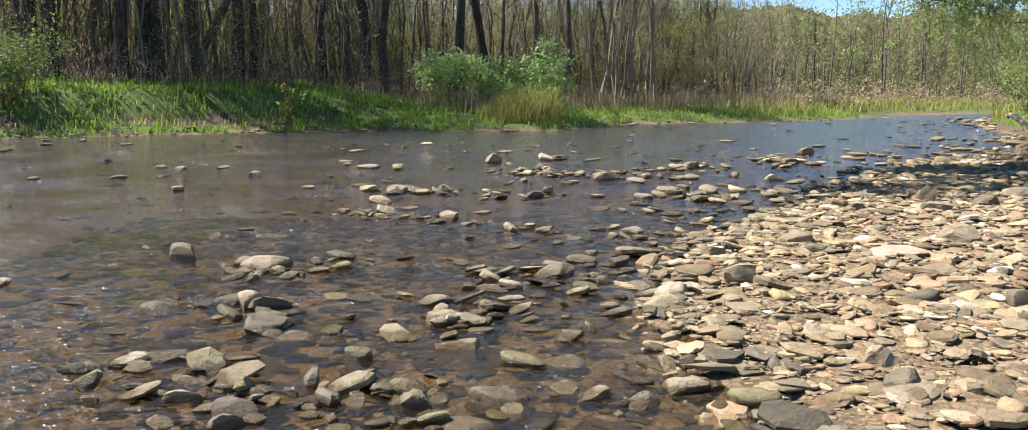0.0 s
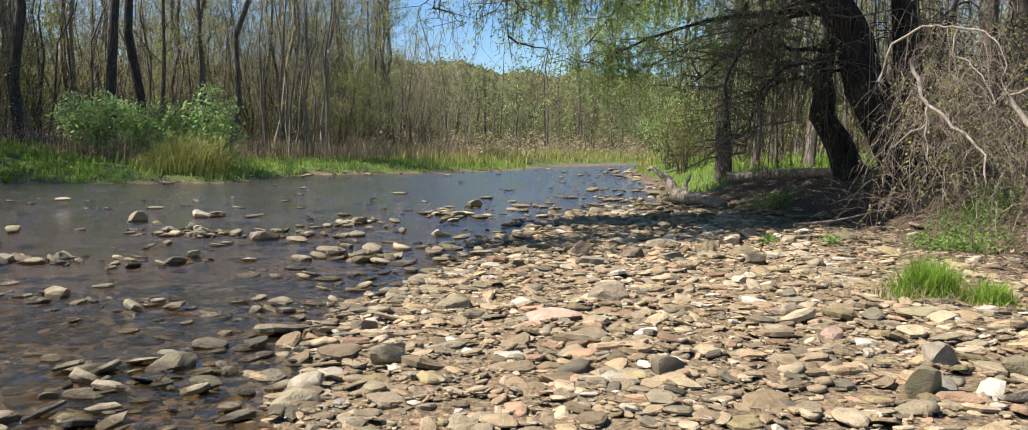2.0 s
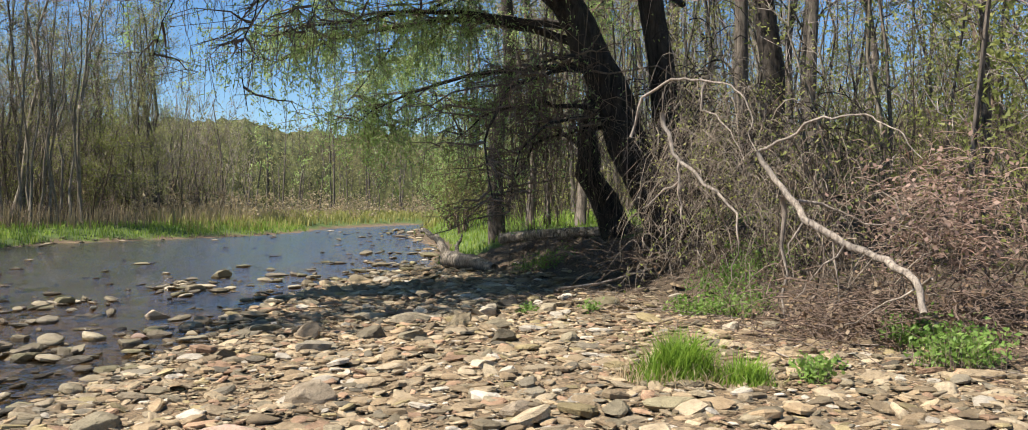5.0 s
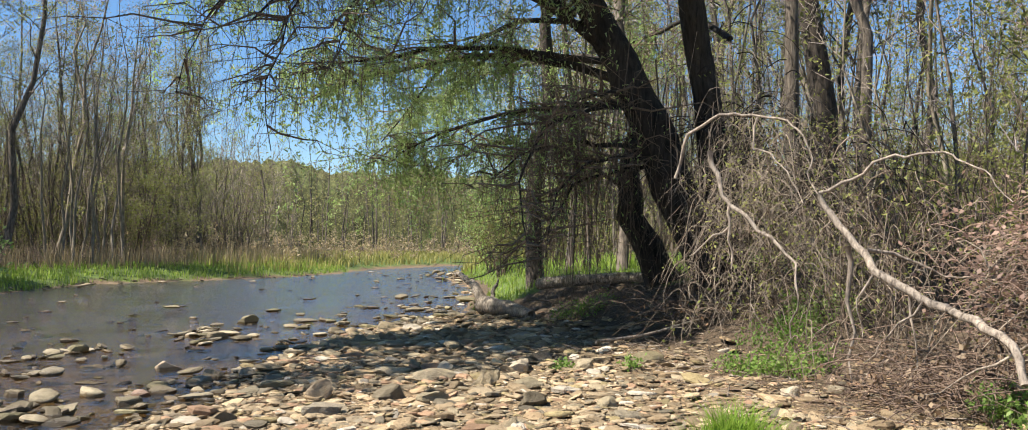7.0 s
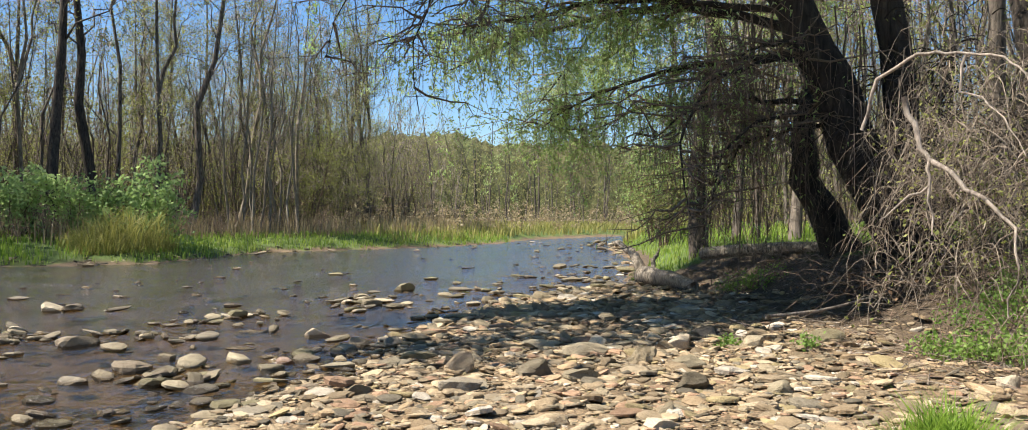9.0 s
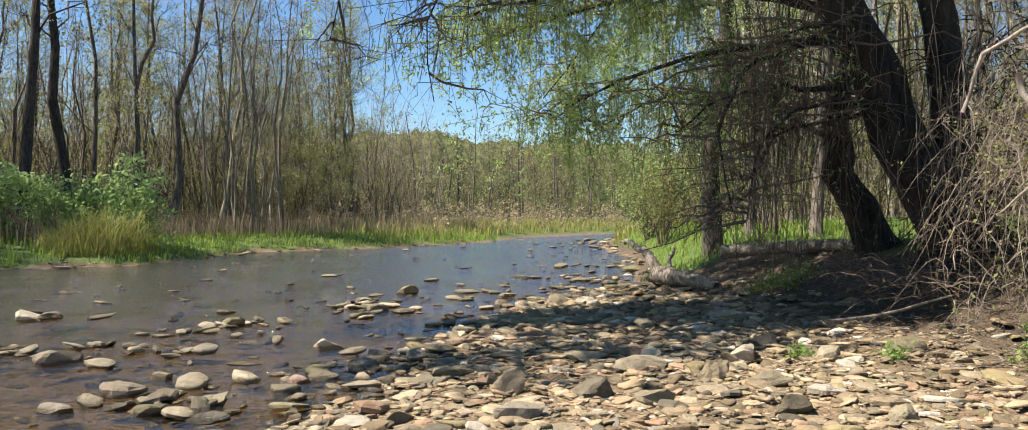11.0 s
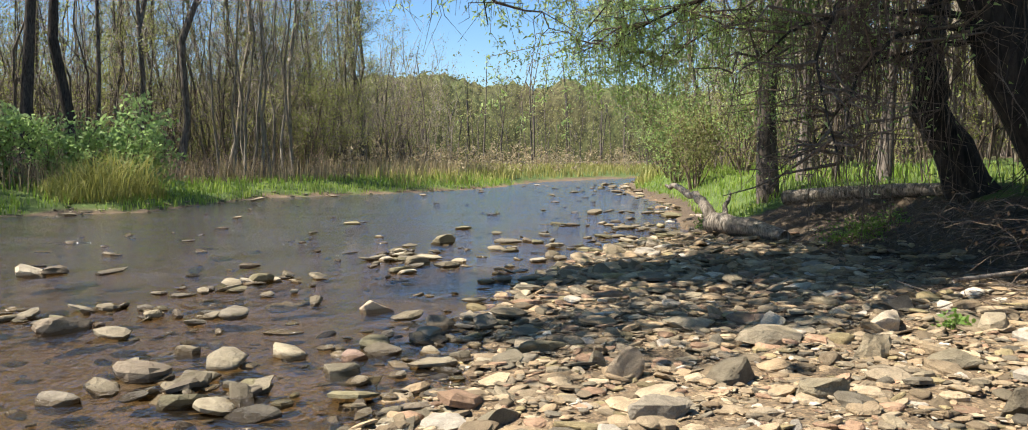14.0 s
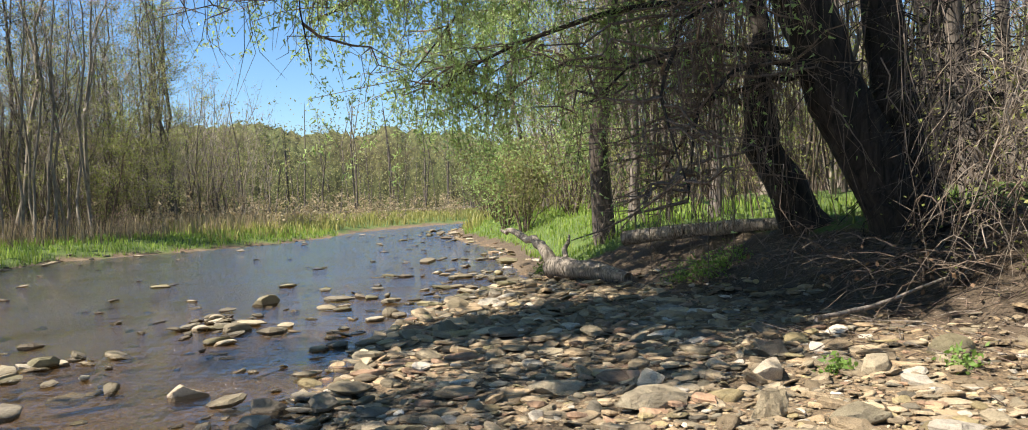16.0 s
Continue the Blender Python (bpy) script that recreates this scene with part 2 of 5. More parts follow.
m_ground, m_water = ground_material(), water_material()
m_bark = bark_material("forest_bark", (0.045, 0.036, 0.028), (0.21, 0.175, 0.14))
m_darkbark = bark_material("dark_bark", (0.02, 0.016, 0.012), (0.10, 0.08, 0.062))
m_haze = bark_material("fine_twig", (0.17, 0.14, 0.12), (0.42, 0.36, 0.32), 2.0)
m_pale = bark_material("pale_bark", (0.12, 0.098, 0.07), (0.34, 0.292, 0.22))
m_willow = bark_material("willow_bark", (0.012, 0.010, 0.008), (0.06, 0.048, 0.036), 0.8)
m_dead = bark_material("weathered_wood", (0.12, 0.095, 0.075), (0.40, 0.335, 0.265), 1.5)
m_log = bark_material("log_wood", (0.05, 0.04, 0.028), (0.33, 0.28, 0.22), 1.5)
m_twig = bark_material("twig_bark", (0.07, 0.05, 0.035), (0.24, 0.18, 0.13), 2.0)
m_cane = bark_material("dry_cane", (0.12, 0.092, 0.066), (0.36, 0.295, 0.225), 2.0)
m_redtwig = bark_material("dead_twig", (0.10, 0.066, 0.046), (0.29, 0.208, 0.155), 2.0)
m_greytwig = bark_material("dry_twig", (0.09, 0.07, 0.052), (0.28, 0.225, 0.175), 2.0)
m_spring = leaf_material("spring_leaf", [(0.0, (0.18, 0.21, 0.06)), (0.5, (0.31, 0.33, 0.095)), (1.0, (0.48, 0.47, 0.19))], 0.6)
m_far = leaf_material("woodland_leaf", [(0.0, (0.10, 0.115, 0.04)), (0.5, (0.19, 0.195, 0.07)), (1.0, (0.31, 0.29, 0.125))], 0.5)
m_willowleaf = leaf_material("willow_leaf", [(0.0, (0.2, 0.31, 0.085)), (0.5, (0.36, 0.47, 0.165)), (1.0, (0.58, 0.63, 0.38))], 0.62)
m_shrub = leaf_material("shrub_leaf", [(0.0, (0.17, 0.27, 0.085)), (0.5, (0.29, 0.41, 0.14)), (1.0, (0.45, 0.55, 0.25))], 0.55)
m_grass = leaf_material("green_grass", [(0.0, (0.12, 0.21, 0.025)), (0.5, (0.23, 0.345, 0.05)), (1.0, (0.42, 0.46, 0.14))], 0.5)
m_weed = leaf_material("weed_leaf", [(0.0, (0.09, 0.17, 0.03)), (0.5, (0.17, 0.28, 0.055)), (1.0, (0.3, 0.4, 0.12))], 0.45)
m_olive = leaf_material("olive_grass", [(0.0, (0.18, 0.19, 0.045)), (0.5, (0.30, 0.30, 0.08)), (1.0, (0.44, 0.39, 0.16))], 0.4)
m_straw = leaf_material("dry_grass", [(0.0, (0.24, 0.175, 0.105)), (0.5, (0.38, 0.30, 0.18)), (1.0, (0.53, 0.44, 0.28))], 0.4)
m_darkleaf = leaf_material("dark_shrub_leaf", [(0.0, (0.06, 0.11, 0.03)), (0.5, (0.11, 0.17, 0.045)), (1.0, (0.2, 0.25, 0.08))], 0.4)
m_pinkweed = leaf_material("dry_weed", [(0.0, (0.30, 0.19, 0.15)), (0.5, (0.44, 0.30, 0.23)), (1.0, (0.56, 0.42, 0.33))], 0.35)
m_litter = leaf_material("dead_leaf", [(0.0, (0.12, 0.07, 0.04)), (0.5, (0.22, 0.14, 0.085)), (1.0, (0.36, 0.26, 0.17))], 0.2)


# ---- mesh helpers ----
class Pile:
    """Vertices and faces of one mesh, gathered in blocks."""

    def __init__(self):
        self.v, self.f, self.s, self.count = [], [], [], 0

    def add(self, verts, faces, smooth=True):
        verts = np.asarray(verts, float).reshape(-1, 3)
        self.face(np.asarray(faces, int) + self.count, smooth)
        self.v.append(verts)
        self.count += len(verts)

    def face(self, block, smooth=True):
        self.f.append(block)
        self.s.append(np.full(len(block), smooth))

    def mesh(self, name, mat, smooth=True):
        me = bpy.data.meshes.new(name)
        v = np.concatenate(self.v)
        sizes = np.concatenate([np.full(len(f), f.shape[1]) for f in self.f])
        loops = np.concatenate([f.ravel() for f in self.f])
        me.vertices.add(len(v)); me.vertices.foreach_set("co", v.ravel())
        me.loops.add(len(loops)); me.loops.foreach_set("vertex_index", loops)
        me.polygons.add(len(sizes))
        me.polygons.foreach_set("loop_start", np.concatenate([[0], np.cumsum(sizes)[:-1]]))
        me.polygons.foreach_set("use_smooth", np.concatenate(self.s) & smooth)
        me.materials.append(mat)
        me.update(calc_edges=True)
        return me


def part(name, pile, mat, parent=None, label="", smooth=True):
    """One mesh object from a pile, under a thing or a part."""
    ob = new(name, pile if isinstance(pile, bpy.types.Mesh) else pile.mesh(name, mat, smooth))
    ob.parent = parent
    if label:
        tagged(ob, label)
    return ob


def thing(name, at, label, category, group="", kind=""):
    ob = new(name)
    ob.empty_display_size = 0.2
    ob.matrix_basis = Matrix.Translation(at)
    return tagged(ob, label, category, group, kind)


def tube(pile, pts, radii, sides=6, capped=True):
    """A tapered round limb along a line of points."""
    pts, radii = np.asarray(pts, float), np.asarray(radii, float)
    d = np.gradient(pts, axis=0)
    d /= np.linalg.norm(d, axis=1)[:, None] + 1e-9
    up = np.array([0.31, 0.95, 0.05]) if abs(d[0][2]) > 0.8 else np.array([0.05, 0.1, 0.99])
    a = cross(d, up); a /= np.linalg.norm(a, axis=1)[:, None] + 1e-9
    b = cross(d, a)
    k = np.arange(sides) * 2 * np.pi / sides
    ring = np.cos(k)[None, :, None] * a[:, None] + np.sin(k)[None, :, None] * b[:, None]
    v = pts[:, None] + ring * radii[:, None, None]
    n = len(pts)
    i, j = np.meshgrid(np.arange(n - 1), np.arange(sides), indexing="ij")
    q = np.stack([i * sides + j, i * sides + (j + 1) % sides, (i + 1) * sides + (j + 1) % sides, (i + 1) * sides + j], -1).reshape(-1, 4)
    base = pile.count
    pile.add(v.reshape(-1, 3), q)
    if capped and sides > 4:
        for row, flip in ((0, 1), (n - 1, -1)):
            pile.face(base + (row * sides + np.arange(sides)[::flip])[None, :])


def cross(a, b):
    """Cross product of arrays of vectors."""
    a, b = np.broadcast_arrays(np.asarray(a, float), np.asarray(b, float))
    return np.stack([a[..., 1] * b[..., 2] - a[..., 2] * b[..., 1], a[..., 2] * b[..., 0] - a[..., 0] * b[..., 2], a[..., 0] * b[..., 1] - a[..., 1] * b[..., 0]], -1)


def spikes(pile, p, q, r):
    """Thin twigs: three-sided points from each p to each q."""
    p, q = np.asarray(p, float).reshape(-1, 3), np.asarray(q, float).reshape(-1, 3)
    n, r = len(p), np.reshape(r, (-1, 1))
    if not n:
        return
    d = q - p
    a = cross(d, (0.3, 0.5, 0.81)); a /= np.linalg.norm(a, axis=1)[:, None] + 1e-9
    b = cross(d, a); b /= np.linalg.norm(b, axis=1)[:, None] + 1e-9
    v = np.stack([p + a * r, p - a * r * 0.5 + b * r * 0.87, p - a * r * 0.5 - b * r * 0.87, q], 1)
    pile.add(v.reshape(-1, 3), (np.arange(n)[:, None, None] * 4 + np.array([[0, 1, 3], [1, 2, 3], [2, 0, 3]])).reshape(-1, 3))


def spike(pile, p, q, r):
    spikes(pile, [p], [q], r)


def bend(p, q, rng, steps=5, wobble=0.08, sag=0.0):
    """Points from p to q that wander a little and hang by sag."""
    p, q = np.asarray(p, float), np.asarray(q, float)
    s = np.linspace(0, 1, steps)[:, None]
    pts = p + (q - p) * s
    size = np.linalg.norm(q - p) * wobble
    off = rng.normal(0, size, (steps, 3)) * np.sin(np.pi * s)
    pts += off
    pts[:, 2] -= sag * (np.sin(np.pi * s[:, 0]))
    return pts


def leaves(pile, at, size, rng, long=1.8, hang=0.0, fine=False):
    """Small pointed leaves at the given points, one quad each or, when fine, one triangle; hang turns them downwards."""
    at = np.asarray(at, float).reshape(-1, 3)
    n = len(at)
    if not n:
        return
    d = rng.normal(size=(n, 3)); d[:, 2] -= hang * 2.5
    d /= np.linalg.norm(d, axis=1)[:, None]
    s = cross(d, rng.normal(size=(n, 3))); s /= np.linalg.norm(s, axis=1)[:, None]
    w = size * rng.uniform(0.6, 1.3, n)[:, None]
    if fine:
        v = np.stack([at - s * w * 0.45, at + s * w * 0.45, at + d * w * long], 1)
        pile.add(v.reshape(-1, 3), np.arange(n * 3).reshape(-1, 3))
        return
    v = np.stack([at, at + d * w * 0.45 * long + s * w * 0.42, at + d * w * long, at + d * w * 0.45 * long - s * w * 0.42], 1)
    pile.add(v.reshape(-1, 3), np.arange(n * 4).reshape(-1, 4))


def blades(pile, roots, height, width, rng, lean=0.35, drift=(0, 0)):
    """Grass blades: a quad and a tip each, bent over."""
    roots = np.asarray(roots, float).reshape(-1, 3)
    n = len(roots)
    h = (height * rng.uniform(0.5, 1.15, n))[:, None]
    a = rng.uniform(0, 2 * np.pi, n)
    out = np.stack([np.cos(a) + drift[0], np.sin(a) + drift[1], np.zeros(n)], 1) * rng.uniform(0.1, 1, n)[:, None] * lean
    side = np.stack([-np.sin(a), np.cos(a), np.zeros(n)], 1) * width * rng.uniform(0.6, 1.3, n)[:, None] / 2
    up = np.array([0, 0, 1.0])
    mid = roots + h * (up * 0.6 + out * 0.35)
    tip = roots + h * (up * 0.95 + out)
    v = np.stack([roots - side, roots + side, mid + side * 0.8, mid - side * 0.8, tip], 1).reshape(-1, 3)
    k = np.arange(n)[:, None] * 5
    base = pile.count
    pile.add(v, k + np.array([[0, 1, 2, 3]]))
    pile.face(base + k + np.array([[3, 2, 4]]))


# ---- the lie of the land ----
NEAR = np.array([(1.6, -12), (1.3, 0), (1.35, 4.8), (1.15, 6.7), (1.35, 8), (1.9, 9.4), (2.8, 11), (4.0, 12.5), (5.3, 14.2), (5.8, 16),
                 (7.5, 18.5), (9.2, 20.6), (11.4, 22.8), (13.3, 24.3), (16.6, 30.6), (20.2, 37.5), (26.5, 53), (32, 64), (39, 74), (50, 84), (80, 100)])
FAR = np.array([(-60, 4), (-34, 21), (-17, 30), (-12, 34.5), (-6.5, 39), (-1.8, 38.6), (1.6, 39.6), (3.6, 44), (6.5, 51), (12.5, 54), (18.5, 58.5),
                (23.5, 65), (30, 76), (42, 88), (70, 108)])
TOE = np.array([(9, -30), (9.4, -4), (10.2, 3), (10.5, 7), (10.6, 9), (10.9, 11), (11.5, 13.3), (12.3, 15.6), (12.9, 18), (13.4, 21), (13.5, 24),
                (16.9, 30.4), (20.6, 37.3), (27, 52.8), (32.5, 63.5), (40, 73), (50, 82), (80, 98)])


def side_of(line, x, y):
    """Signed distance to a line of points: positive to the right of its run."""
    if x.size < 40:
        a, u = line[:-1, :, None], np.diff(line, axis=0)[:, :, None]
        px, py = x.ravel() - a[:, 0], y.ravel() - a[:, 1]
        t = np.clip((px * u[:, 0] + py * u[:, 1]) / (u[:, 0] ** 2 + u[:, 1] ** 2), 0, 1)
        px, py = px - t * u[:, 0], py - t * u[:, 1]
        d = px * px + py * py
        k, n = d.argmin(axis=0), np.arange(x.size)
        turn = u[k, 0, 0] * py[k, n] - u[k, 1, 0] * px[k, n]
        return (np.sqrt(d[k, n]) * np.where(turn < 0, 1.0, -1.0)).reshape(x.shape)
    best, sign = np.full(x.shape, 1e9), np.ones(x.shape)
    for (ax, ay), (bx, by) in zip(line[:-1], line[1:]):
        ux, uy = bx - ax, by - ay
        t = np.clip(((x - ax) * ux + (y - ay) * uy) / (ux * ux + uy * uy), 0, 1)
        px, py = x - ax - t * ux, y - ay - t * uy
        d = np.hypot(px, py)
        closer = d < best
        best = np.where(closer, d, best)
        sign = np.where(closer, np.where(ux * py - uy * px < 0, 1.0, -1.0), sign)
    return best * sign


def ease(v, a, b):
    t = np.clip((v - a) / (b - a), 0, 1)
    return t * t * (3 - 2 * t)


rng0 = np.random.default_rng(11)
WAVES = [(rng0.uniform(0, 2 * np.pi), rng0.uniform(0, 6.3), 0.35 * 1.42 ** k) for k in range(14)]


def rough_of(x, y, low=0, high=14):
    """Gentle, many-scaled unevenness, about -1 to 1."""
    z = np.zeros_like(x)
    for a, p, f in WAVES[low:high]:
        z += np.sin((x * np.cos(a) + y * np.sin(a)) * f * 2 + p + 1.7 * np.sin((y * np.cos(a) - x * np.sin(a)) * f * 0.9 + 2 * p))
    return z / math.sqrt(2 * (high - low)) * 0.8


def land(x, y):
    """Height of the ground, and how stony and how turfy it is."""
    x, y = np.asarray(x, float), np.asarray(y, float)
    near, far, toe = side_of(NEAR, x, y), -side_of(FAR, x, y), side_of(TOE, x, y)
    wob = rough_of(x, y, 4, 11)
    near = near + 0.22 * wob * ease(y, 30, 16)
    # creek bed
    reach = np.minimum(np.abs(near), np.abs(far))
    bed = -np.minimum(0.24, 0.02 + 0.045 * reach) + 0.03 * wob
    # near side: a stony bar, then the wooded bank
    bar = np.minimum(0.03 + 0.032 * near, 0.34) + 0.035 * wob
    north = ease(y, 11, 15)
    rise = (0.35 + 0.55 * north) * ease(toe, -0.2, 1.9 + 0.7 * north) + 0.45 * ease(toe, 1.5, 9) + 0.06 * wob
    right = bar + np.where(toe > -0.3, rise, 0)
    # far side: a steep bank upstream of the bushes, a low grassy shore below them
    steep = ease(x, -1, -13)
    shore = 0.03 + 0.25 * ease(far, 0, 1.0) + (0.35 + 1.0 * steep) * ease(far, 0.8 + 0.6 * steep, 4.0 - 0.5 * steep) + (0.45 + 0.55 * steep) * ease(far, 3, 14) + 0.07 * wob
    z = np.where(far > 0, shore, np.where(near > 0, right, bed))
    out = np.maximum(toe, far)
    z = z + 3.0 * ease(out, 60, 200)
    stony = np.where(far > 0, 0.25 * ease(far, 0.5 - 0.3 * steep, 0.05), np.where(near > 0, ease(toe, 0.3, -1.2), 1.0))
    worn = ease(rough_of(x * 0.7 + 6, y * 0.7 - 6, 1, 7), -0.45, -0.15) * ease(far, 0.3, 0.6) * ease(far, 2.4, 1.9) * ease(x, -6.5, -8.5)
    turf = np.where(far > 0, ease(far, -0.1, 0.3) * ease(far, 13, 8) * (1 - worn), ease(toe, 1.5 * ease(y, 25, 22), 0.8 + 1.5 * ease(y, 25, 22)) * ease(y, 13, 18) * ease(toe, 12, 6))
    return z, stony, turf


def height(x, y):
    return land(x, y)[0]


def axis(a, b, step, growth, end):
    core = list(np.arange(a, b + 1e-6, step))
    for sign, store in ((-1, []), (1, [])):
        s, p = step, core[0] if sign < 0 else core[-1]
        while abs(p) < end:
            s *= growth
            p += sign * s
            store.append(p)
        core = store[::-1] + core if sign < 0 else core + store
    return np.array(core)


def build_ground():
    xs, ys = axis(-3, 15, 0.22, 1.055, 420), axis(2, 25, 0.22, 1.045, 460)
    gx, gy = np.meshgrid(xs, ys, indexing="ij")
    z, stony, turf = land(gx, gy)
    p = Pile()
    n, k = len(xs), len(ys)
    i, j = np.meshgrid(np.arange(n - 1), np.arange(k - 1), indexing="ij")
    a = (i * k + j).ravel()
    p.add(np.stack([gx, gy, z], -1).reshape(-1, 3), np.stack([a, a + k, a + k + 1, a + 1], 1))
    ob = part("ground", p, m_ground)
    for key, values in (("stony", stony), ("turf", turf)):
        layer = ob.data.attributes.new(key, "FLOAT", "POINT")
        layer.data.foreach_set("value", values.ravel())
    return tagged(ob, "stony creek bed and earth banks with leaf litter and turf", "ground", kind="structure")


ground = build_ground()
water_edge = np.array([(-160, -140), (160, -140), (260, 240), (-160, 240)], float)
p = Pile()
p.add([(x, y, 0.0) for x, y in water_edge], [[0, 1, 2, 3]])
water = tagged(part("water", p, m_water), "shallow rippling brown creek water over stones", "water", kind="structure")

# ---- stones ----
def ball(sub):
    bm = bmesh.new()
    bmesh.ops.create_icosphere(bm, subdivisions=sub, radius=1.0)
    v = np.array([q.co[:] for q in bm.verts])
    f = np.array([[q.index for q in face.verts] for face in bm.faces])
    bm.free()
    return v, f


BALLS = {k: ball(k) for k in (1, 2, 3)}


def stone_shape(rng, sub, slab):
    """A water-worn stone, one long: a flattened ball planed off on several sides; slab makes it squarer and flatter."""
    v, f = BALLS[sub]
    v = np.sign(v) * np.abs(v) ** (0.62 if slab else 0.85)
    size = np.array([1.0, rng.uniform(0.55, 0.9), rng.uniform(0.16, 0.32) if slab else rng.uniform(0.36, 0.6)])
    for _ in range(13 if sub > 1 else 3):
        n = rng.normal(size=3); n[2] *= 0.8; n /= np.linalg.norm(n)
        over = np.maximum(v @ n - rng.uniform(0.42, 0.8), 0)
        v = v - over[:, None] * n * 0.95
    a, b = rng.normal(size=(2, 3)) * 1.9
    v = v * (1 + 0.06 * np.sin(v @ a + 1) + 0.05 * np.sin(v @ b * 2.1))[:, None] * size
    return v / np.abs(v[:, 0]).max() * 0.5, f


def slab_shape(rng, sides):
    """A broken flat shale stone, one long: an uneven outline with chipped upper edges."""
    a = np.sort((np.arange(sides) + rng.uniform(-0.35, 0.35, sides)) * 2 * np.pi / sides)
    wide, t = rng.uniform(0.45, 0.85), rng.uniform(0.09, 0.24)
    rad = rng.uniform(0.8, 1.1, sides)
    ring = np.stack([np.cos(a) * rad, np.sin(a) * rad * wide, np.zeros(sides)], -1) * 0.5
    tip = rng.normal(0, 0.16, 2)

    def level(z, grow):
        r = ring * np.array([grow, grow, 1]) * rng.uniform(0.94, 1.04, (sides, 1))
        r[:, 2] = z * t * rng.uniform(0.72, 1.2, sides) + r[:, :2] @ tip * max(z, 0)
        return r
    rings = [level(-0.3, 0.96), level(0.22, 1.02)] + ([level(0.5, rng.uniform(0.7, 0.86))] if sides > 5 else [])
    v = np.concatenate(rings + [[[*rng.normal(0, 0.08, 2), t * rng.uniform(0.5, 0.66)]]])
    f, last = [], len(rings) - 1
    for k in range(last):
        for i in range(sides):
            p, q = k * sides + i, k * sides + (i + 1) % sides
            f += [[p, q, q + sides], [p, q + sides, p + sides]]
    f += [[last * sides + i, last * sides + (i + 1) % sides, (last + 1) * sides] for i in range(sides)]
    return v, np.array(f)


rs = np.random.default_rng(5)
# kinds of stone: 3 large worn, 2 worn, 1 rounded pebble, 0 broken slab, -1 chip
SHAPES = {3: [stone_shape(rs, 3, k % 2) for k in range(16)], 2: [stone_shape(rs, 2, k % 3 != 0) for k in range(14)], 1: [stone_shape(rs, 1, False) for k in range(8)],
          0: [slab_shape(rs, int(rs.integers(7, 10))) for k in range(40)], -1: [slab_shape(rs, 4 + k % 2) for k in range(16)]}


def turn_of(yaw, tilt, way):
    """Rotation matrices for arrays of yaw and of tilt about a level axis."""
    c, s = np.cos(yaw), np.sin(yaw)
    z = np.zeros_like(c)
    rz = np.stack([c, -s, z, s, c, z, z, z, z + 1], -1).reshape(-1, 3, 3)
    ax = np.stack([np.cos(way), np.sin(way), z], -1)
    k = np.zeros((len(c), 3, 3))
    k[:, 0, 2], k[:, 1, 2], k[:, 2, 0], k[:, 2, 1] = ax[:, 1], -ax[:, 0], -ax[:, 1], ax[:, 0]
    rt = np.eye(3) + np.sin(tilt)[:, None, None] * k + (1 - np.cos(tilt))[:, None, None] * (k @ k)
    return rt @ rz


def strew(pile, kind, x, y, size, lift, rng, tilt=0.2):
    """Stones of the given lengths lying on the ground at x, y; lift is how far, in their length, they stand out."""
    n = len(x)
    pick = rng.integers(0, len(SHAPES[kind]), n)
    m = turn_of(rng.uniform(0, 6.3, n), np.abs(rng.normal(0, tilt, n)), rng.uniform(0, 6.3, n))
    at = np.stack([x, y, height(x, y) + lift * size], -1)
    for k, (v, f) in enumerate(SHAPES[kind]):
        w = pick == k
        c = int(w.sum())
        if c:
            verts = np.einsum("nij,vj->nvi", m[w], v) * size[w][:, None, None] + at[w][:, None]
            pile.add(verts.reshape(-1, 3), (f[None] + (np.arange(c) * len(v))[:, None, None]).reshape(-1, 3), kind == 1 or kind >= 0 and k % 4 == 0)


def in_area(rng, n, box, keep):
    x, y = rng.uniform(box[0], box[1], n), rng.uniform(box[2], box[3], n)
    w = keep(x, y)
    return x[w], y[w]


def on_bar(x, y):
    return (side_of(NEAR, x, y) > -0.3) & (side_of(TOE, x, y) < 0.5)


def sizes(rng, n, mid, spread, low, high):
    return np.clip(mid * np.exp(rng.normal(0, spread, n)), low, high)


def rock(x, y, wide, tall, tone, seed):
    """A single large stone, sunk a little into what it lies on."""
    rng = np.random.default_rng(seed)
    v, f = stone_shape(rng, 3, False)
    v = v / np.ptp(v, axis=0) * np.array([wide, wide * rng.uniform(0.6, 0.8), tall * 1.45])
    c, s = math.cos(rng.uniform(-0.5, 0.5)), math.sin(rng.uniform(-0.5, 0.5))
    v = v @ np.array([[c, s, 0], [-s, c, 0], [0, 0, 1]])
    z = max(float(height(np.array([x]), np.array([y]))[0]), -0.03)
    p = Pile()
    p.add(v, f, False)
    ob = part("rock", p, ROCKS[tone][0])
    ob.matrix_basis = Matrix.Translation((x, y, z + tall * 0.24))
    where = "in the shallow creek" if side_of(NEAR, np.array([x]), np.array([y]))[0] < 0.15 else "on the stony bank"
    tagged(ob, ROCKS[tone][1] + " " + where, "rock", "large rocks of the creek")


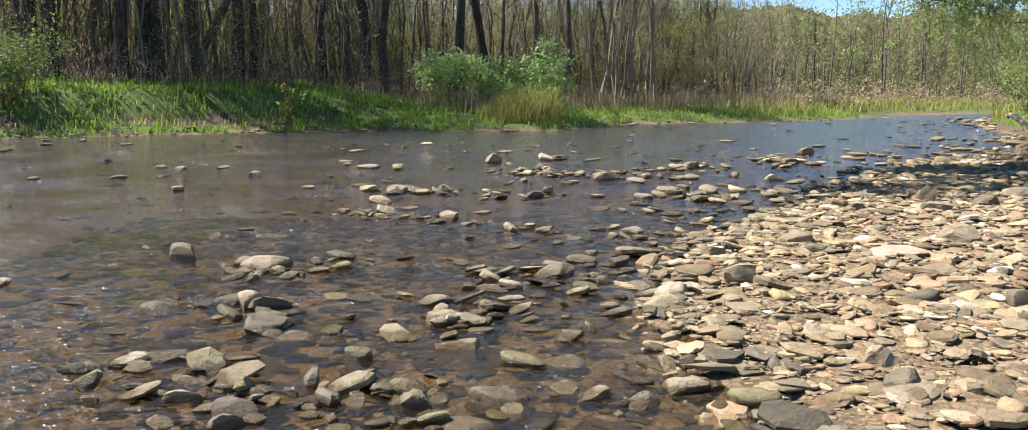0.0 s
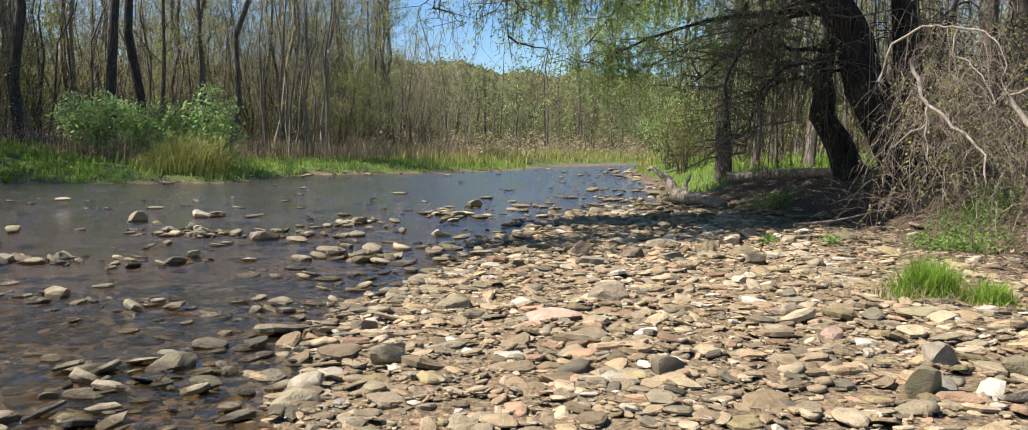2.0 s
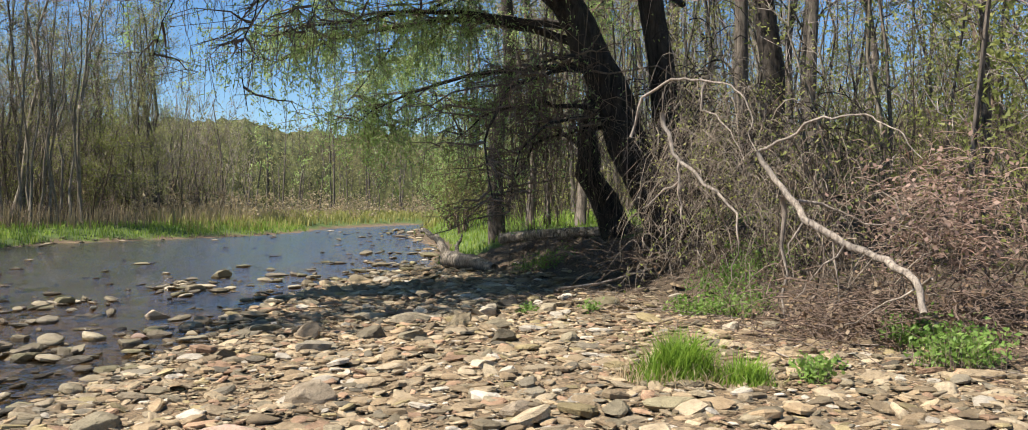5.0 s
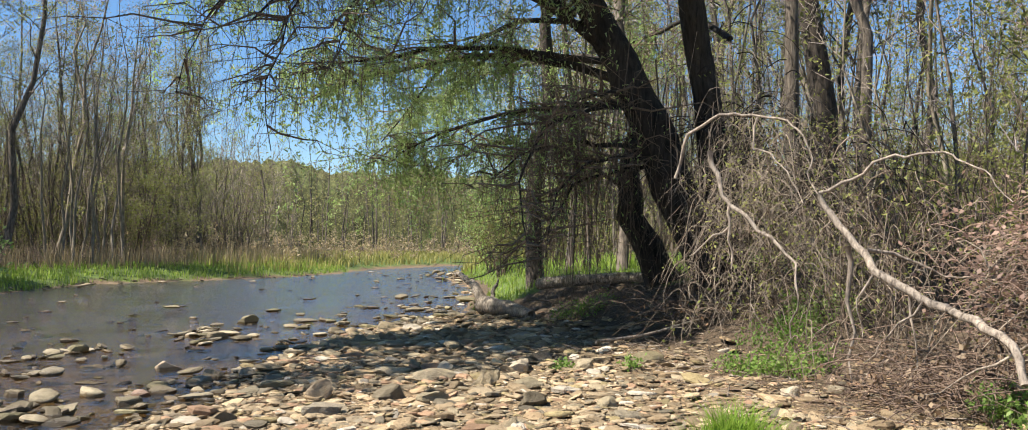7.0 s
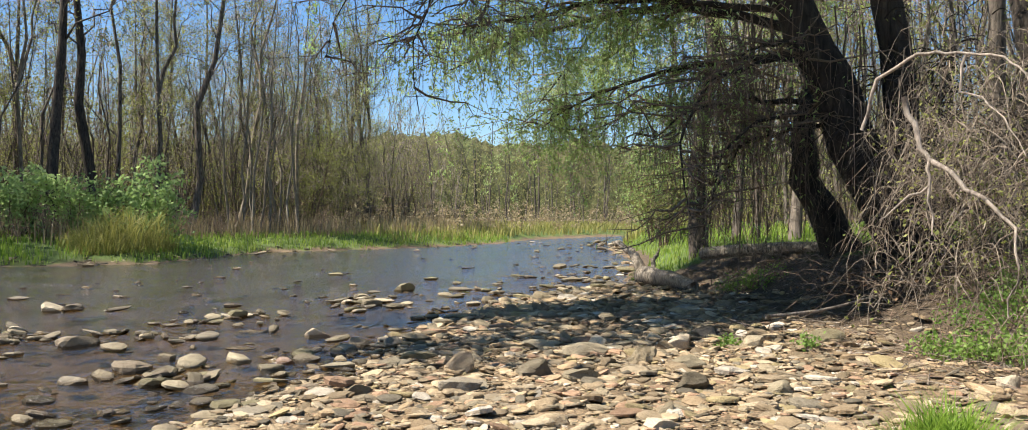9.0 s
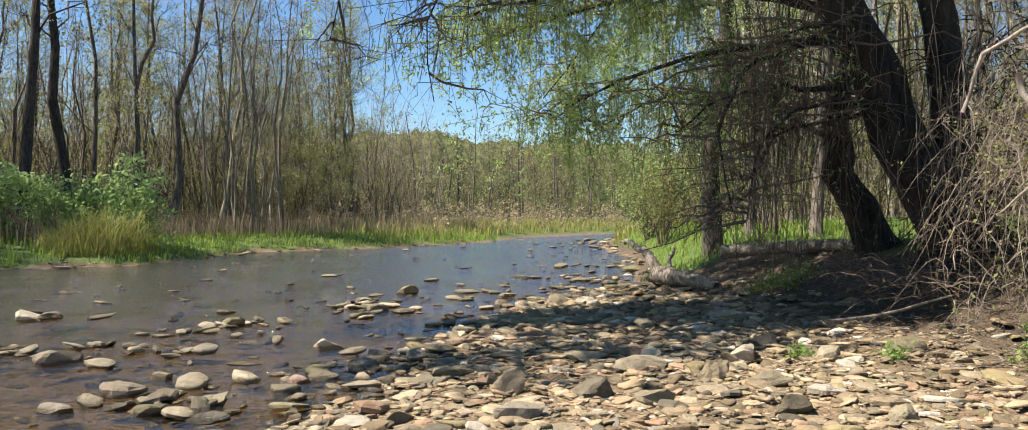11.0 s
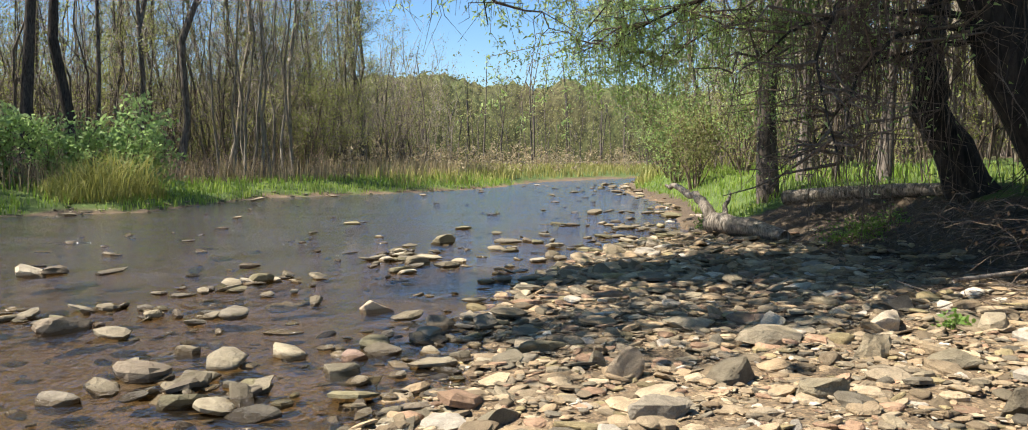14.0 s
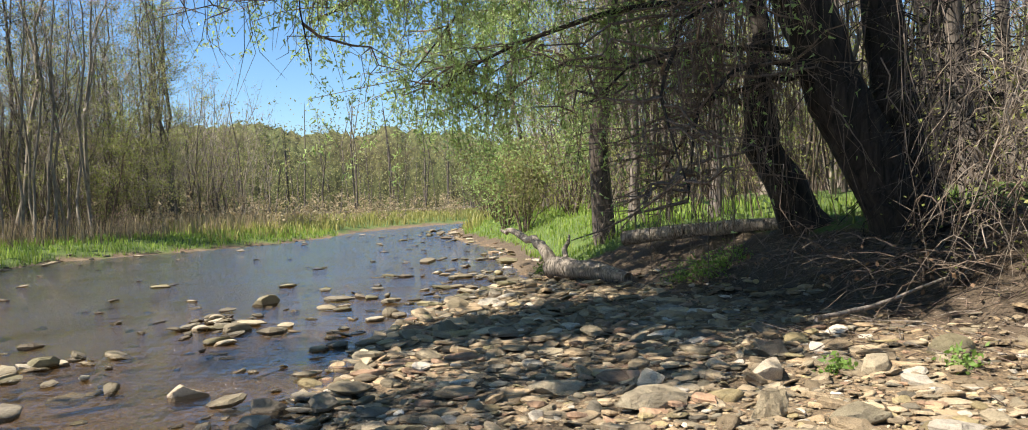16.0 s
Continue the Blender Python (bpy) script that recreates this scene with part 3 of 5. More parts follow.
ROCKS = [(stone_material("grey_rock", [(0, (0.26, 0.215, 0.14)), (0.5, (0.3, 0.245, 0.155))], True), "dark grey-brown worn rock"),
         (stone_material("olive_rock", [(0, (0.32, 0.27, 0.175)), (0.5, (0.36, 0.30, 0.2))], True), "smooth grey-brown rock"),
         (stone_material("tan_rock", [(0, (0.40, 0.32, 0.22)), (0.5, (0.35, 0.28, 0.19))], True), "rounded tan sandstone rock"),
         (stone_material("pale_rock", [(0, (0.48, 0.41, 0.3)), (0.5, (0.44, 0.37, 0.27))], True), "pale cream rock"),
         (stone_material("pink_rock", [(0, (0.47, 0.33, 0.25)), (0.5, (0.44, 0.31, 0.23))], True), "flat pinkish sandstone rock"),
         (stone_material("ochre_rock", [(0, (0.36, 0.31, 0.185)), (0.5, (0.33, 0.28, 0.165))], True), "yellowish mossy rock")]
# x, y, width, height, tone
CREEK_ROCKS_NEAR = [(-2.85, 8.65, 0.31, 0.15, 0), (-1.98, 8.22, 0.43, 0.13, 1), (-1.66, 6.78, 0.22, 0.16, 2), (-1.9, 6.88, 0.3, 0.11, 0), (-1.38, 6.61, 0.27, 0.07, 1), (-1.16, 6.02, 0.26, 0.07, 0),
                    (0.01, 8.05, 0.36, 0.11, 1), (0.49, 8.02, 0.39, 0.13, 1), (-0.44, 6.96, 0.26, 0.08, 1), (-0.31, 6.45, 0.31, 0.1, 1), (-0.13, 5.85, 0.26, 0.09, 1), (0.13, 4.89, 0.35, 0.1, 1),
                    (-0.5, 5.11, 0.25, 0.08, 3), (-0.31, 4.82, 0.22, 0.1, 1), (-0.05, 4.61, 0.3, 0.05, 3), (0.44, 5.51, 0.26, 0.07, 1), (1.21, 6.76, 0.35, 0.09, 1), (0.82, 4.86, 0.2, 0.09, 3), (0.58, 4.96, 0.19, 0.08, 2)]
CREEK_ROCKS = [(-0.49, 20.64, 0.38, 0.23, 0), (-1.73, 14.14, 0.36, 0.18, 1), (-0.68, 11.37, 0.24, 0.14, 0), (-0.69, 5.59, 0.16, 0.1, 1), (-1.71, 5.57, 0.28, 0.06, 0), (-1.5, 5.16, 0.23, 0.07, 3), (1.07, 5.12, 0.29, 0.09, 1),
               (-2.36, 10.01, 0.43, 0.06, 5), (-1.16, 7.14, 0.25, 0.05, 5), (7.56, 24.18, 0.53, 0.26, 5), (6.22, 20.89, 0.41, 0.16, 0), (4.68, 16.68, 0.37, 0.18, 2), (4.9, 15.04, 0.38, 0.14, 3), (5.13, 15.5, 0.36, 0.18, 2),
               (1.79, 16.7, 0.52, 0.19, 2), (2.83, 15.14, 0.23, 0.1, 0), (4.1, 14.46, 0.25, 0.12, 4), (3.23, 13.63, 0.34, 0.09, 3), (2.03, 13.8, 0.28, 0.1, 3)]
SHORE_ROCKS = [(3.55, 8.5, 0.46, 0.1, 4), (2.17, 5.38, 0.2, 0.1, 2), (2.11, 5.0, 0.22, 0.1, 1), (4.42, 9.27, 0.42, 0.18, 2), (3.55, 6.52, 0.25, 0.13, 2), (5.62, 5.6, 0.3, 0.13, 5),
               (4.75, 5.57, 0.25, 0.15, 5), (5.4, 11.85, 0.46, 0.17, 3), (1.95, 8.73, 0.23, 0.12, 2), (6.43, 7.27, 0.4, 0.09, 5), (9.5, 9.65, 0.25, 0.14, 3), (6.29, 9.79, 0.32, 0.1, 3), (5.24, 7.0, 0.24, 0.09, 4),
               (2.92, 9.36, 0.37, 0.14, 1), (6.04, 7.43, 0.32, 0.08, 1), (1.94, 7.51, 0.28, 0.13, 1), (5.44, 7.81, 0.32, 0.11, 2), (6.37, 12.52, 0.47, 0.16, 1)]
BANK_ROCKS = [(6.51, 11.75, 0.36, 0.13, 1), (4.53, 12.21, 0.28, 0.11, 1), (4.4, 14.59, 0.34, 0.12, 1), (9.65, 20.7, 0.5, 0.22, 0), (10.77, 21.52, 0.33, 0.17, 3), (9.28, 14.0, 0.33, 0.15, 2), (8.58, 13.4, 0.34, 0.17, 3), (7.33, 13.34, 0.62, 0.12, 1), (7.84, 10.44, 0.3, 0.12, 1), (5.7, 12.77, 0.34, 0.2, 2), (5.35, 6.07, 0.3, 0.17, 3), (7.2, 14.38, 0.5, 0.11, 1),
              (7.7, 13.8, 0.25, 0.14, 3), (5.49, 13.91, 0.38, 0.1, 5), (4.03, 12.72, 0.29, 0.1, 1), (7.85, 11.98, 0.35, 0.15, 1), (4.05, 13.67, 0.21, 0.09, 5), (7.6, 12.5, 0.37, 0.21, 0), (3.9, 13.92, 0.28, 0.12, 1),
              (5.67, 13.21, 0.2, 0.14, 1), (7.27, 10.98, 0.31, 0.15, 0), (10.2, 12.92, 0.52, 0.17, 5), (9.2, 12.85, 0.34, 0.15, 1)]
for number, row in enumerate(CREEK_ROCKS_NEAR + CREEK_ROCKS + SHORE_ROCKS + BANK_ROCKS):
    rock(*row, 300 + number)

rb = np.random.default_rng(21)
bar_stones = Pile()
for box, count, mid, kind, low, high, lift in (
        ((-1, 13, -3, 4), 900, 0.16, 0, 0.07, 0.4, 0.07),
        ((0, 12, 4, 16), 19500, 0.096, 0, 0.045, 0.36, 0.06), ((0, 12, 4, 16), 420, 0.12, 2, 0.06, 0.3, 0.07), ((0, 12, 4, 16), 9000, 0.05, -1, 0.03, 0.09, 0.07),
        ((1, 9, 4.6, 14), 24000, 0.044, -1, 0.024, 0.085, 0.06),
        ((4, 14, 16, 25), 6800, 0.15, 0, 0.06, 0.45, 0.07), ((4, 14, 16, 25), 200, 0.19, 2, 0.1, 0.42, 0.08), ((4, 14, 16, 25), 4000, 0.075, -1, 0.04, 0.12, 0.08),
        ((12, 36, 24, 66), 1600, 0.3, -1, 0.15, 0.6, 0.08)):
    x, y = in_area(rb, count, box, on_bar)
    thin = ease(side_of(TOE, x, y), -1.9, 0.0) * (0.75 if kind >= 0 else 0.4)
    w = rb.uniform(0, 1, len(x)) > thin
    x, y = x[w], y[w]
    strew(bar_stones, kind, x, y, sizes(rb, len(x), mid, 0.5, low, high), lift, rb, 0.24)
tagged(part("bank_stones", bar_stones, m_stone), "flat tan and grey creek stones covering the bank", "stones", kind="stuff")

m_creek_pieces = []
for k in range(18):
    v, f = slab_shape(rb, int(rb.integers(6, 9))) if k % 3 else stone_shape(rb, 2, k % 2 == 0)
    p = Pile()
    p.add(v, f, False)
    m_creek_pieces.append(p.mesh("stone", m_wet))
creek_stones = Pile()
# shoals that break the surface: from, to, width, stones
SHOALS = [(-0.5, 6.2, 0.4, 7.0, 0.28, 33), (-2.4, 8.0, -1.2, 8.4, 0.22, 27), (-2.0, 6.9, -1.1, 6.2, 0.25, 24), (-2.0, 5.3, -0.3, 4.7, 0.25, 60), (0.0, 7.9, 0.8, 7.4, 0.25, 27),
          (-2.1, 11.8, 0.4, 10.4, 0.3, 38), (-2.0, 14.5, 1.2, 13.6, 0.4, 33), (-0.4, 18.5, 3.4, 16.6, 0.5, 49), (-4.6, 7.5, -3.8, 7.3, 0.2, 12), (2.2, 14.0, 3.3, 13.5, 0.22, 25),
          (0.2, 17.6, 1.4, 17.4, 0.25, 22), (2.8, 19.0, 4.3, 19.8, 0.3, 27), (5.7, 21.2, 6.8, 23.0, 0.35, 22)]
rc = np.random.default_rng(77)
for x0, y0, x1, y1, wide, count in SHOALS:
    count = int(count * 1.25)
    s = rc.uniform(0, 1, count)
    x, y = x0 + (x1 - x0) * s + rc.normal(0, wide * 0.8, count), y0 + (y1 - y0) * s + rc.normal(0, wide * 0.8, count)
    size = sizes(rc, count, 0.13 if y0 < 12 else 0.19, 0.5, 0.05, 0.36)
    bank = thing("stone_shoal", ((x0 + x1) / 2, (y0 + y1) / 2, 0), "loose cluster of wet grey-brown stones breaking the water", "stones", "stone shoals of the creek")
    for a, b, s in zip(x, y, size):
        z = max(float(height(np.array([a]), np.array([b]))[0]), -0.004)
        ob = part("stone", m_creek_pieces[rc.integers(0, 18)], None, bank)
        ob.matrix_basis = Matrix.LocRotScale((a - (x0 + x1) / 2, b - (y0 + y1) / 2, z + 0.1 * s), Euler((rc.normal(0, 0.2), rc.normal(0, 0.2), rc.uniform(0, 6.3))), (s, s, s * rc.uniform(0.8, 1.3)))


def in_creek(x, y):
    return (side_of(NEAR, x, y) < 0.3) & (side_of(FAR, x, y) > -0.6)


def shoal(x, y):
    """Where stones break the surface: thick along the near shore, thinning out, in loose bands."""
    d = -side_of(NEAR, x, y)
    band = rough_of(x * 1.3, y * 2.2, 2, 8)
    return np.exp(-np.maximum(d, 0) / 1.3) * 0.66 + 0.045 + 1.1 * np.clip(band - 0.3, 0, 1) * np.exp(-d / 9)


for box, count, mid, kind, low, high, lift in (
        ((-7, 6, 2, 16), 3200, 0.165, 0, 0.07, 0.4, 0.10), ((-7, 6, 2, 16), 500, 0.16, 2, 0.08, 0.34, 0.12), ((-7, 6, 2, 16), 4500, 0.08, -1, 0.05, 0.12, 0.12),
        ((-16, 14, 14, 30), 3600, 0.25, 0, 0.1, 0.55, 0.12), ((-16, 14, 14, 30), 900, 0.24, 2, 0.12, 0.5, 0.14), ((-18, 34, 26, 68), 3400, 0.36, -1, 0.2, 0.8, 0.12)):
    x, y = in_area(rb, count, box, in_creek)
    w = rb.uniform(0, 1, len(x)) < shoal(x, y)
    x, y = x[w], y[w]
    s = sizes(rb, len(x), mid, 0.38, low, high)
    deep = np.maximum(-height(x, y), 0)
    strew(creek_stones, kind, x, y, s, lift + deep * rb.uniform(0.5, 1.0, len(x)) / s, rb, 0.16)
# flags and cobbles on the bed, under water
x, y = in_area(rb, 7000, (-5, 5, 2, 13), in_creek)
strew(creek_stones, -1, x, y, sizes(rb, len(x), 0.17, 0.35, 0.06, 0.36), 0.0, rb, 0.08)
# gravel along the far shore
x, y = in_area(rb, 26000, (-24, 22, 26, 66), lambda x, y: (np.abs(side_of(FAR, x, y) + 0.15) < 0.5) & (rb.uniform(0, 1, len(x)) < 0.55 + 0.5 * rough_of(x, y, 2, 7)))
strew(creek_stones, -1, x, y, sizes(rb, len(x), 0.16, 0.4, 0.07, 0.45), 0.08, rb, 0.2)
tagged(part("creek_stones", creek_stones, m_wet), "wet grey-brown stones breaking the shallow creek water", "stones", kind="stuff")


# ---- woods ----
def tree_shape(rng, h, r, clear=0.35, spread=3.0, limbs=15, twigs=6, leaf=0.075, leaf_n=7, lean=0.05, leaders=1):
    """A forest tree: a tapered trunk, forked where it has several leaders, with limbs and branches in one pile, fine twigs in a second, leaves in a third."""
    wood, fine, crown = Pile(), Pile(), Pile()
    top = np.array([rng.normal(0, lean) * h, rng.normal(0, lean) * h, h])
    stems = [(bend((0, 0, -0.3), top, rng, 8, 0.014), r, clear)]
    for _ in range(leaders - 1):
        q = stems[0][0][2] * 0.5 + stems[0][0][1] * 0.5 if leaders > 2 else stems[0][0][3]
        a = rng.uniform(0, 6.3)
        stems.append((bend(q, top * rng.uniform(0.82, 0.98) + np.array([math.cos(a), math.sin(a), 0]) * h * rng.uniform(0.1, 0.17), rng, 8, 0.025, -0.02 * h), r * 0.72, 0.25))
    for trunk, r, clear in stems:
        tube(wood, trunk, r * np.array([1.35, 1.0, 0.88, 0.76, 0.62, 0.46, 0.28, 0.06]), 7)
        for k in range(limbs if leaders == 1 else int(limbs * 0.65)):
            s = clear + (0.97 - clear) * (k + rng.uniform(0, 1)) / limbs * (1 if leaders == 1 else 1.5)
            s = min(s, 0.97)
            i = min(int(s * 7), 6)
            p = trunk[i] + (trunk[i + 1] - trunk[i]) * (s * 7 - i)
            a = k * 2.4 + rng.normal(0, 0.4)
            up = rng.uniform(0.35, 1.3)
            length = spread * (1.15 - s * 0.75) * rng.uniform(0.5, 1.3)
            way = np.array([math.cos(a), math.sin(a), up]); way /= np.linalg.norm(way)
            limb = bend(p, p + way * length, rng, 5, 0.07, -0.08 * length)
            lr = max(r * (1 - s) * 0.42, 0.018)
            tube(wood, limb, lr * np.array([1, 0.8, 0.6, 0.4, 0.12]), 3)
            for b in range(5):
                u = rng.uniform(0.25, 1) * 3.999
                q = limb[int(u)] + (limb[int(u) + 1] - limb[int(u)]) * (u % 1)
                d = way * 0.6 + rng.normal(0, 0.6, 3) + np.array([0, 0, 0.3]); d /= np.linalg.norm(d)
                bl = length * rng.uniform(0.25, 0.55)
                br = bend(q, q + d * bl, rng, 3, 0.1)
                tube(wood, br, max(lr * 0.35, 0.012) * np.array([1, 0.7, 0.25]), 3)
                e = br[1] + (br[2] - br[1]) * rng.uniform(-0.4, 1, (twigs, 1))
                w = d * 0.6 + rng.normal(0, 0.6, (twigs, 3)); w /= np.linalg.norm(w, axis=1)[:, None]
                tip = e + w * bl * rng.uniform(0.3, 0.8, (twigs, 1))
                spikes(fine, e, tip, 0.012)
                if leaf_n:
                    ends = np.concatenate([br[1:], tip[: twigs // 3]])
                    leaves(crown, np.repeat(ends, leaf_n, axis=0) + rng.normal(0, 0.22, (leaf_n * len(ends), 3)), leaf, rng, 1.7, 0, True)
    return wood, fine, crown


def make_tree(name, shape, bark, leaf, label, group):
    t = thing(name, (0, 0, 0), label, "tree", group)
    wood, fine, crown = shape
    part("trunk", wood, bark, t)
    tagged(part("spray", fine, m_haze, t), kind="stuff")
    if crown.v:
        part("crown", crown, leaf, t, smooth=False)
    return t


rw = np.random.default_rng(33)
WOODS = "trees of the creekside woods"
KINDS = [
    make_tree("forest_tree", tree_shape(rw, 19, 0.14, 0.3, 3.4, 21, leaders=2, leaf_n=5), m_bark, m_spring, "tall dark-barked forked tree with thin spring leaves", WOODS),
    make_tree("forest_tree", tree_shape(rw, 17, 0.1, 0.25, 3.0, 20, lean=0.1, leaf_n=6), m_bark, m_far, "slender leaning dark forest tree just coming into leaf", WOODS),
    make_tree("forest_tree", tree_shape(rw, 21, 0.17, 0.36, 4.0, 22, leaf_n=5), m_bark, m_spring, "tall straight dark forest tree with a high crown", WOODS),
    make_tree("forest_tree", tree_shape(rw, 13, 0.07, 0.15, 2.8, 15, leaf_n=6, lean=0.12), m_bark, m_spring, "thin young forest tree with yellow-green leaves", WOODS),
    make_tree("forest_tree", tree_shape(rw, 18, 0.12, 0.2, 3.2, 16, leaf_n=1, leaders=2, twigs=6), m_pale, m_far, "grey-barked forked tree with bare spring twigs", WOODS),
    make_tree("understory_tree", tree_shape(rw, 7, 0.06, 0.12, 2.6, 13, leaf_n=8, leaf=0.07, lean=0.12), m_twig, m_spring, "small understory tree in fresh yellow-green leaf", WOODS),
    make_tree("forest_tree", tree_shape(rw, 21, 0.25, 0.4, 4.2, 18, leaf_n=4), m_darkbark, m_spring, "thick dark-trunked tree with a sparse high crown", WOODS),
]
placed = []


def plant(kind, x, y, scale, yaw, first):
    m = Matrix.Translation((x, y, float(height(np.array([x]), np.array([y]))[0]) - 0.05)) @ Matrix.Rotation(yaw, 4, "Z") @ Matrix.Scale(scale, 4)
    if kind not in first:
        first.add(kind)
        KINDS[kind].matrix_basis = m
        return
    copy = copy_thing(KINDS[kind], m)
    copy.matrix_basis = m


used = set()


def wood_lot(box, count, keep, gap, weights, rng, small=1.0):
    made = tries = 0
    while made < count and tries < count * 40:
        tries += 1
        x, y = rng.uniform(box[0], box[1]), rng.uniform(box[2], box[3])
        if not keep(np.array([x]), np.array([y]))[0] or any((x - a) ** 2 + (y - b) ** 2 < gap * gap for a, b in placed):
            continue
        placed.append((x, y))
        plant(int(rng.choice(6, p=weights)), x, y, small * rng.uniform(0.8, 1.15), rng.uniform(0, 6.3), used)
        made += 1


def left_woods(lo, hi):
    return lambda x, y: (-side_of(FAR, x, y) > lo + 5.5 * (x > -7)) & (-side_of(FAR, x, y) < hi) & (x > -0.62 * y - 1)


def right_woods(lo, hi):
    return lambda x, y: (side_of(TOE, x, y) > lo) & (side_of(TOE, x, y) < hi) & (np.hypot(x - 14.5, y - 17) > 4) & (x < 4 + 2.1 * y)


# trees along the edge of the far woods: kind, x, y, size
EDGE_TREES = [(6, -21.2, 39.8, 1.2), (6, -20.1, 39.4, 1.1), (1, -19.5, 42.7, 1.3), (6, -17.9, 41.4, 1.05), (6, -17.6, 42.8, 1.25), (6, -16.8, 42.9, 1.0), (6, -15.8, 44.5, 1.15), (6, -13.7, 44.7, 1.05), (6, -13.3, 46.3, 1.0),
              (6, -10.4, 48.3, 1.05), (1, -9.4, 49.6, 1.3), (6, -8.2, 49.0, 1.1), (6, -7.1, 48.5, 1.0), (6, -3.4, 51.0, 1.05), (6, -2.3, 55.8, 1.1), (1, -1.0, 59.1, 1.3), (0, 0.9, 59.4, 1.05), (2, 2.7, 59.8, 1.15),
              (4, 9.4, 65.5, 0.95), (1, 15.7, 75.5, 0.9)]
for number, (kind, x, y, size) in enumerate(EDGE_TREES):
    placed.append((x, y))
    plant(kind, x, y, size, number * 1.9, used)
wood_lot((-48, -5, 30, 110), 40, left_woods(9.5, 20), 1.7, [0.2, 0.2, 0.14, 0.16, 0.12, 0.18], rw)
wood_lot((-6, 25, 50, 92), 46, lambda x, y: (-side_of(FAR, x, y) > 9.5) & (-side_of(FAR, x, y) < 28) & (x < 1 + 0.24 * (y - 6)), 1.5, [0.2, 0.27, 0.1, 0.25, 0.06, 0.12], rw)
wood_lot((-60, 30, 30, 130), 20, left_woods(17, 45), 2.5, [0.2, 0.25, 0.15, 0.2, 0.1, 0.1], rw)
wood_lot((12, 60, -6, 70), 55, right_woods(4, 16), 1.8, [0.16, 0.22, 0.12, 0.2, 0.14, 0.16], rw)
wood_lot((14, 80, -10, 110), 26, right_woods(14, 45), 2.6, [0.16, 0.22, 0.14, 0.2, 0.14, 0.14], rw)
wood_lot((20, 130, 88, 180), 32, lambda x, y: y + 0.35 * x > 118, 3.2, [0.15, 0.3, 0.1, 0.25, 0.1, 0.1], rw, 0.72)


wood_lot((6, 48, 60, 112), 18, lambda x, y: (-side_of(FAR, x, y) > 9) & (-side_of(FAR, x, y) < 26) & (x < 3 + 0.15 * (y - 6)), 2.6, [0.2, 0.25, 0.1, 0.25, 0.05, 0.15], rw, 0.8)
wood_lot((17, 50, 30, 80), 14, lambda x, y: (side_of(TOE, x, y) > 2.5) & (side_of(TOE, x, y) < 9), 2.2, [0.1, 0.2, 0.05, 0.4, 0.0, 0.25], rw, 0.85)


def far_woods():
    """The closed wall of the distant woods: uneven leafy stems, several deep, on rising ground."""
    p, lv = Pile(), Pile()
    rng = np.random.default_rng(8)
    for ring, count in ((104, 150), (124, 200), (146, 230), (172, 260)):
        for a in np.linspace(-2.2, 2.2, count):
            r, a = ring + rng.normal(0, 8), a + rng.normal(0, 0.012)
            x, y = 10 + r * math.sin(a), 12 + r * math.cos(a)
            if side_of(TOE, np.array([x]), np.array([y]))[0] < 14 and -side_of(FAR, np.array([x]), np.array([y]))[0] < 14:
                continue
            z = float(height(np.array([x]), np.array([y]))[0])
            h = 13.0 + 2.0 * math.sin(a * 9 + ring) + rng.normal(0, 1.5)
            tube(p, [(x, y, z - 0.3), (x + rng.normal(0, 0.6), y, z + h * 0.6), (x + rng.normal(0, 1), y, z + h)], [0.15, 0.1, 0.03], 3)
            n = 200
            c = np.stack([x + rng.normal(0, 2.3, n), y + rng.normal(0, 2.0, n), z + h * (1.04 - np.abs(rng.normal(0, 0.06, n))) * rng.uniform(0.0, 1.0, n)], -1)
            leaves(lv, c, 0.23, rng, 1.4, 0, True)
    t = tagged(part("far_woods", p, m_bark), "distant mixed woods in thin spring leaf", "woods", kind="stuff")
    part("crown", lv, m_far, t, smooth=False)


far_woods()


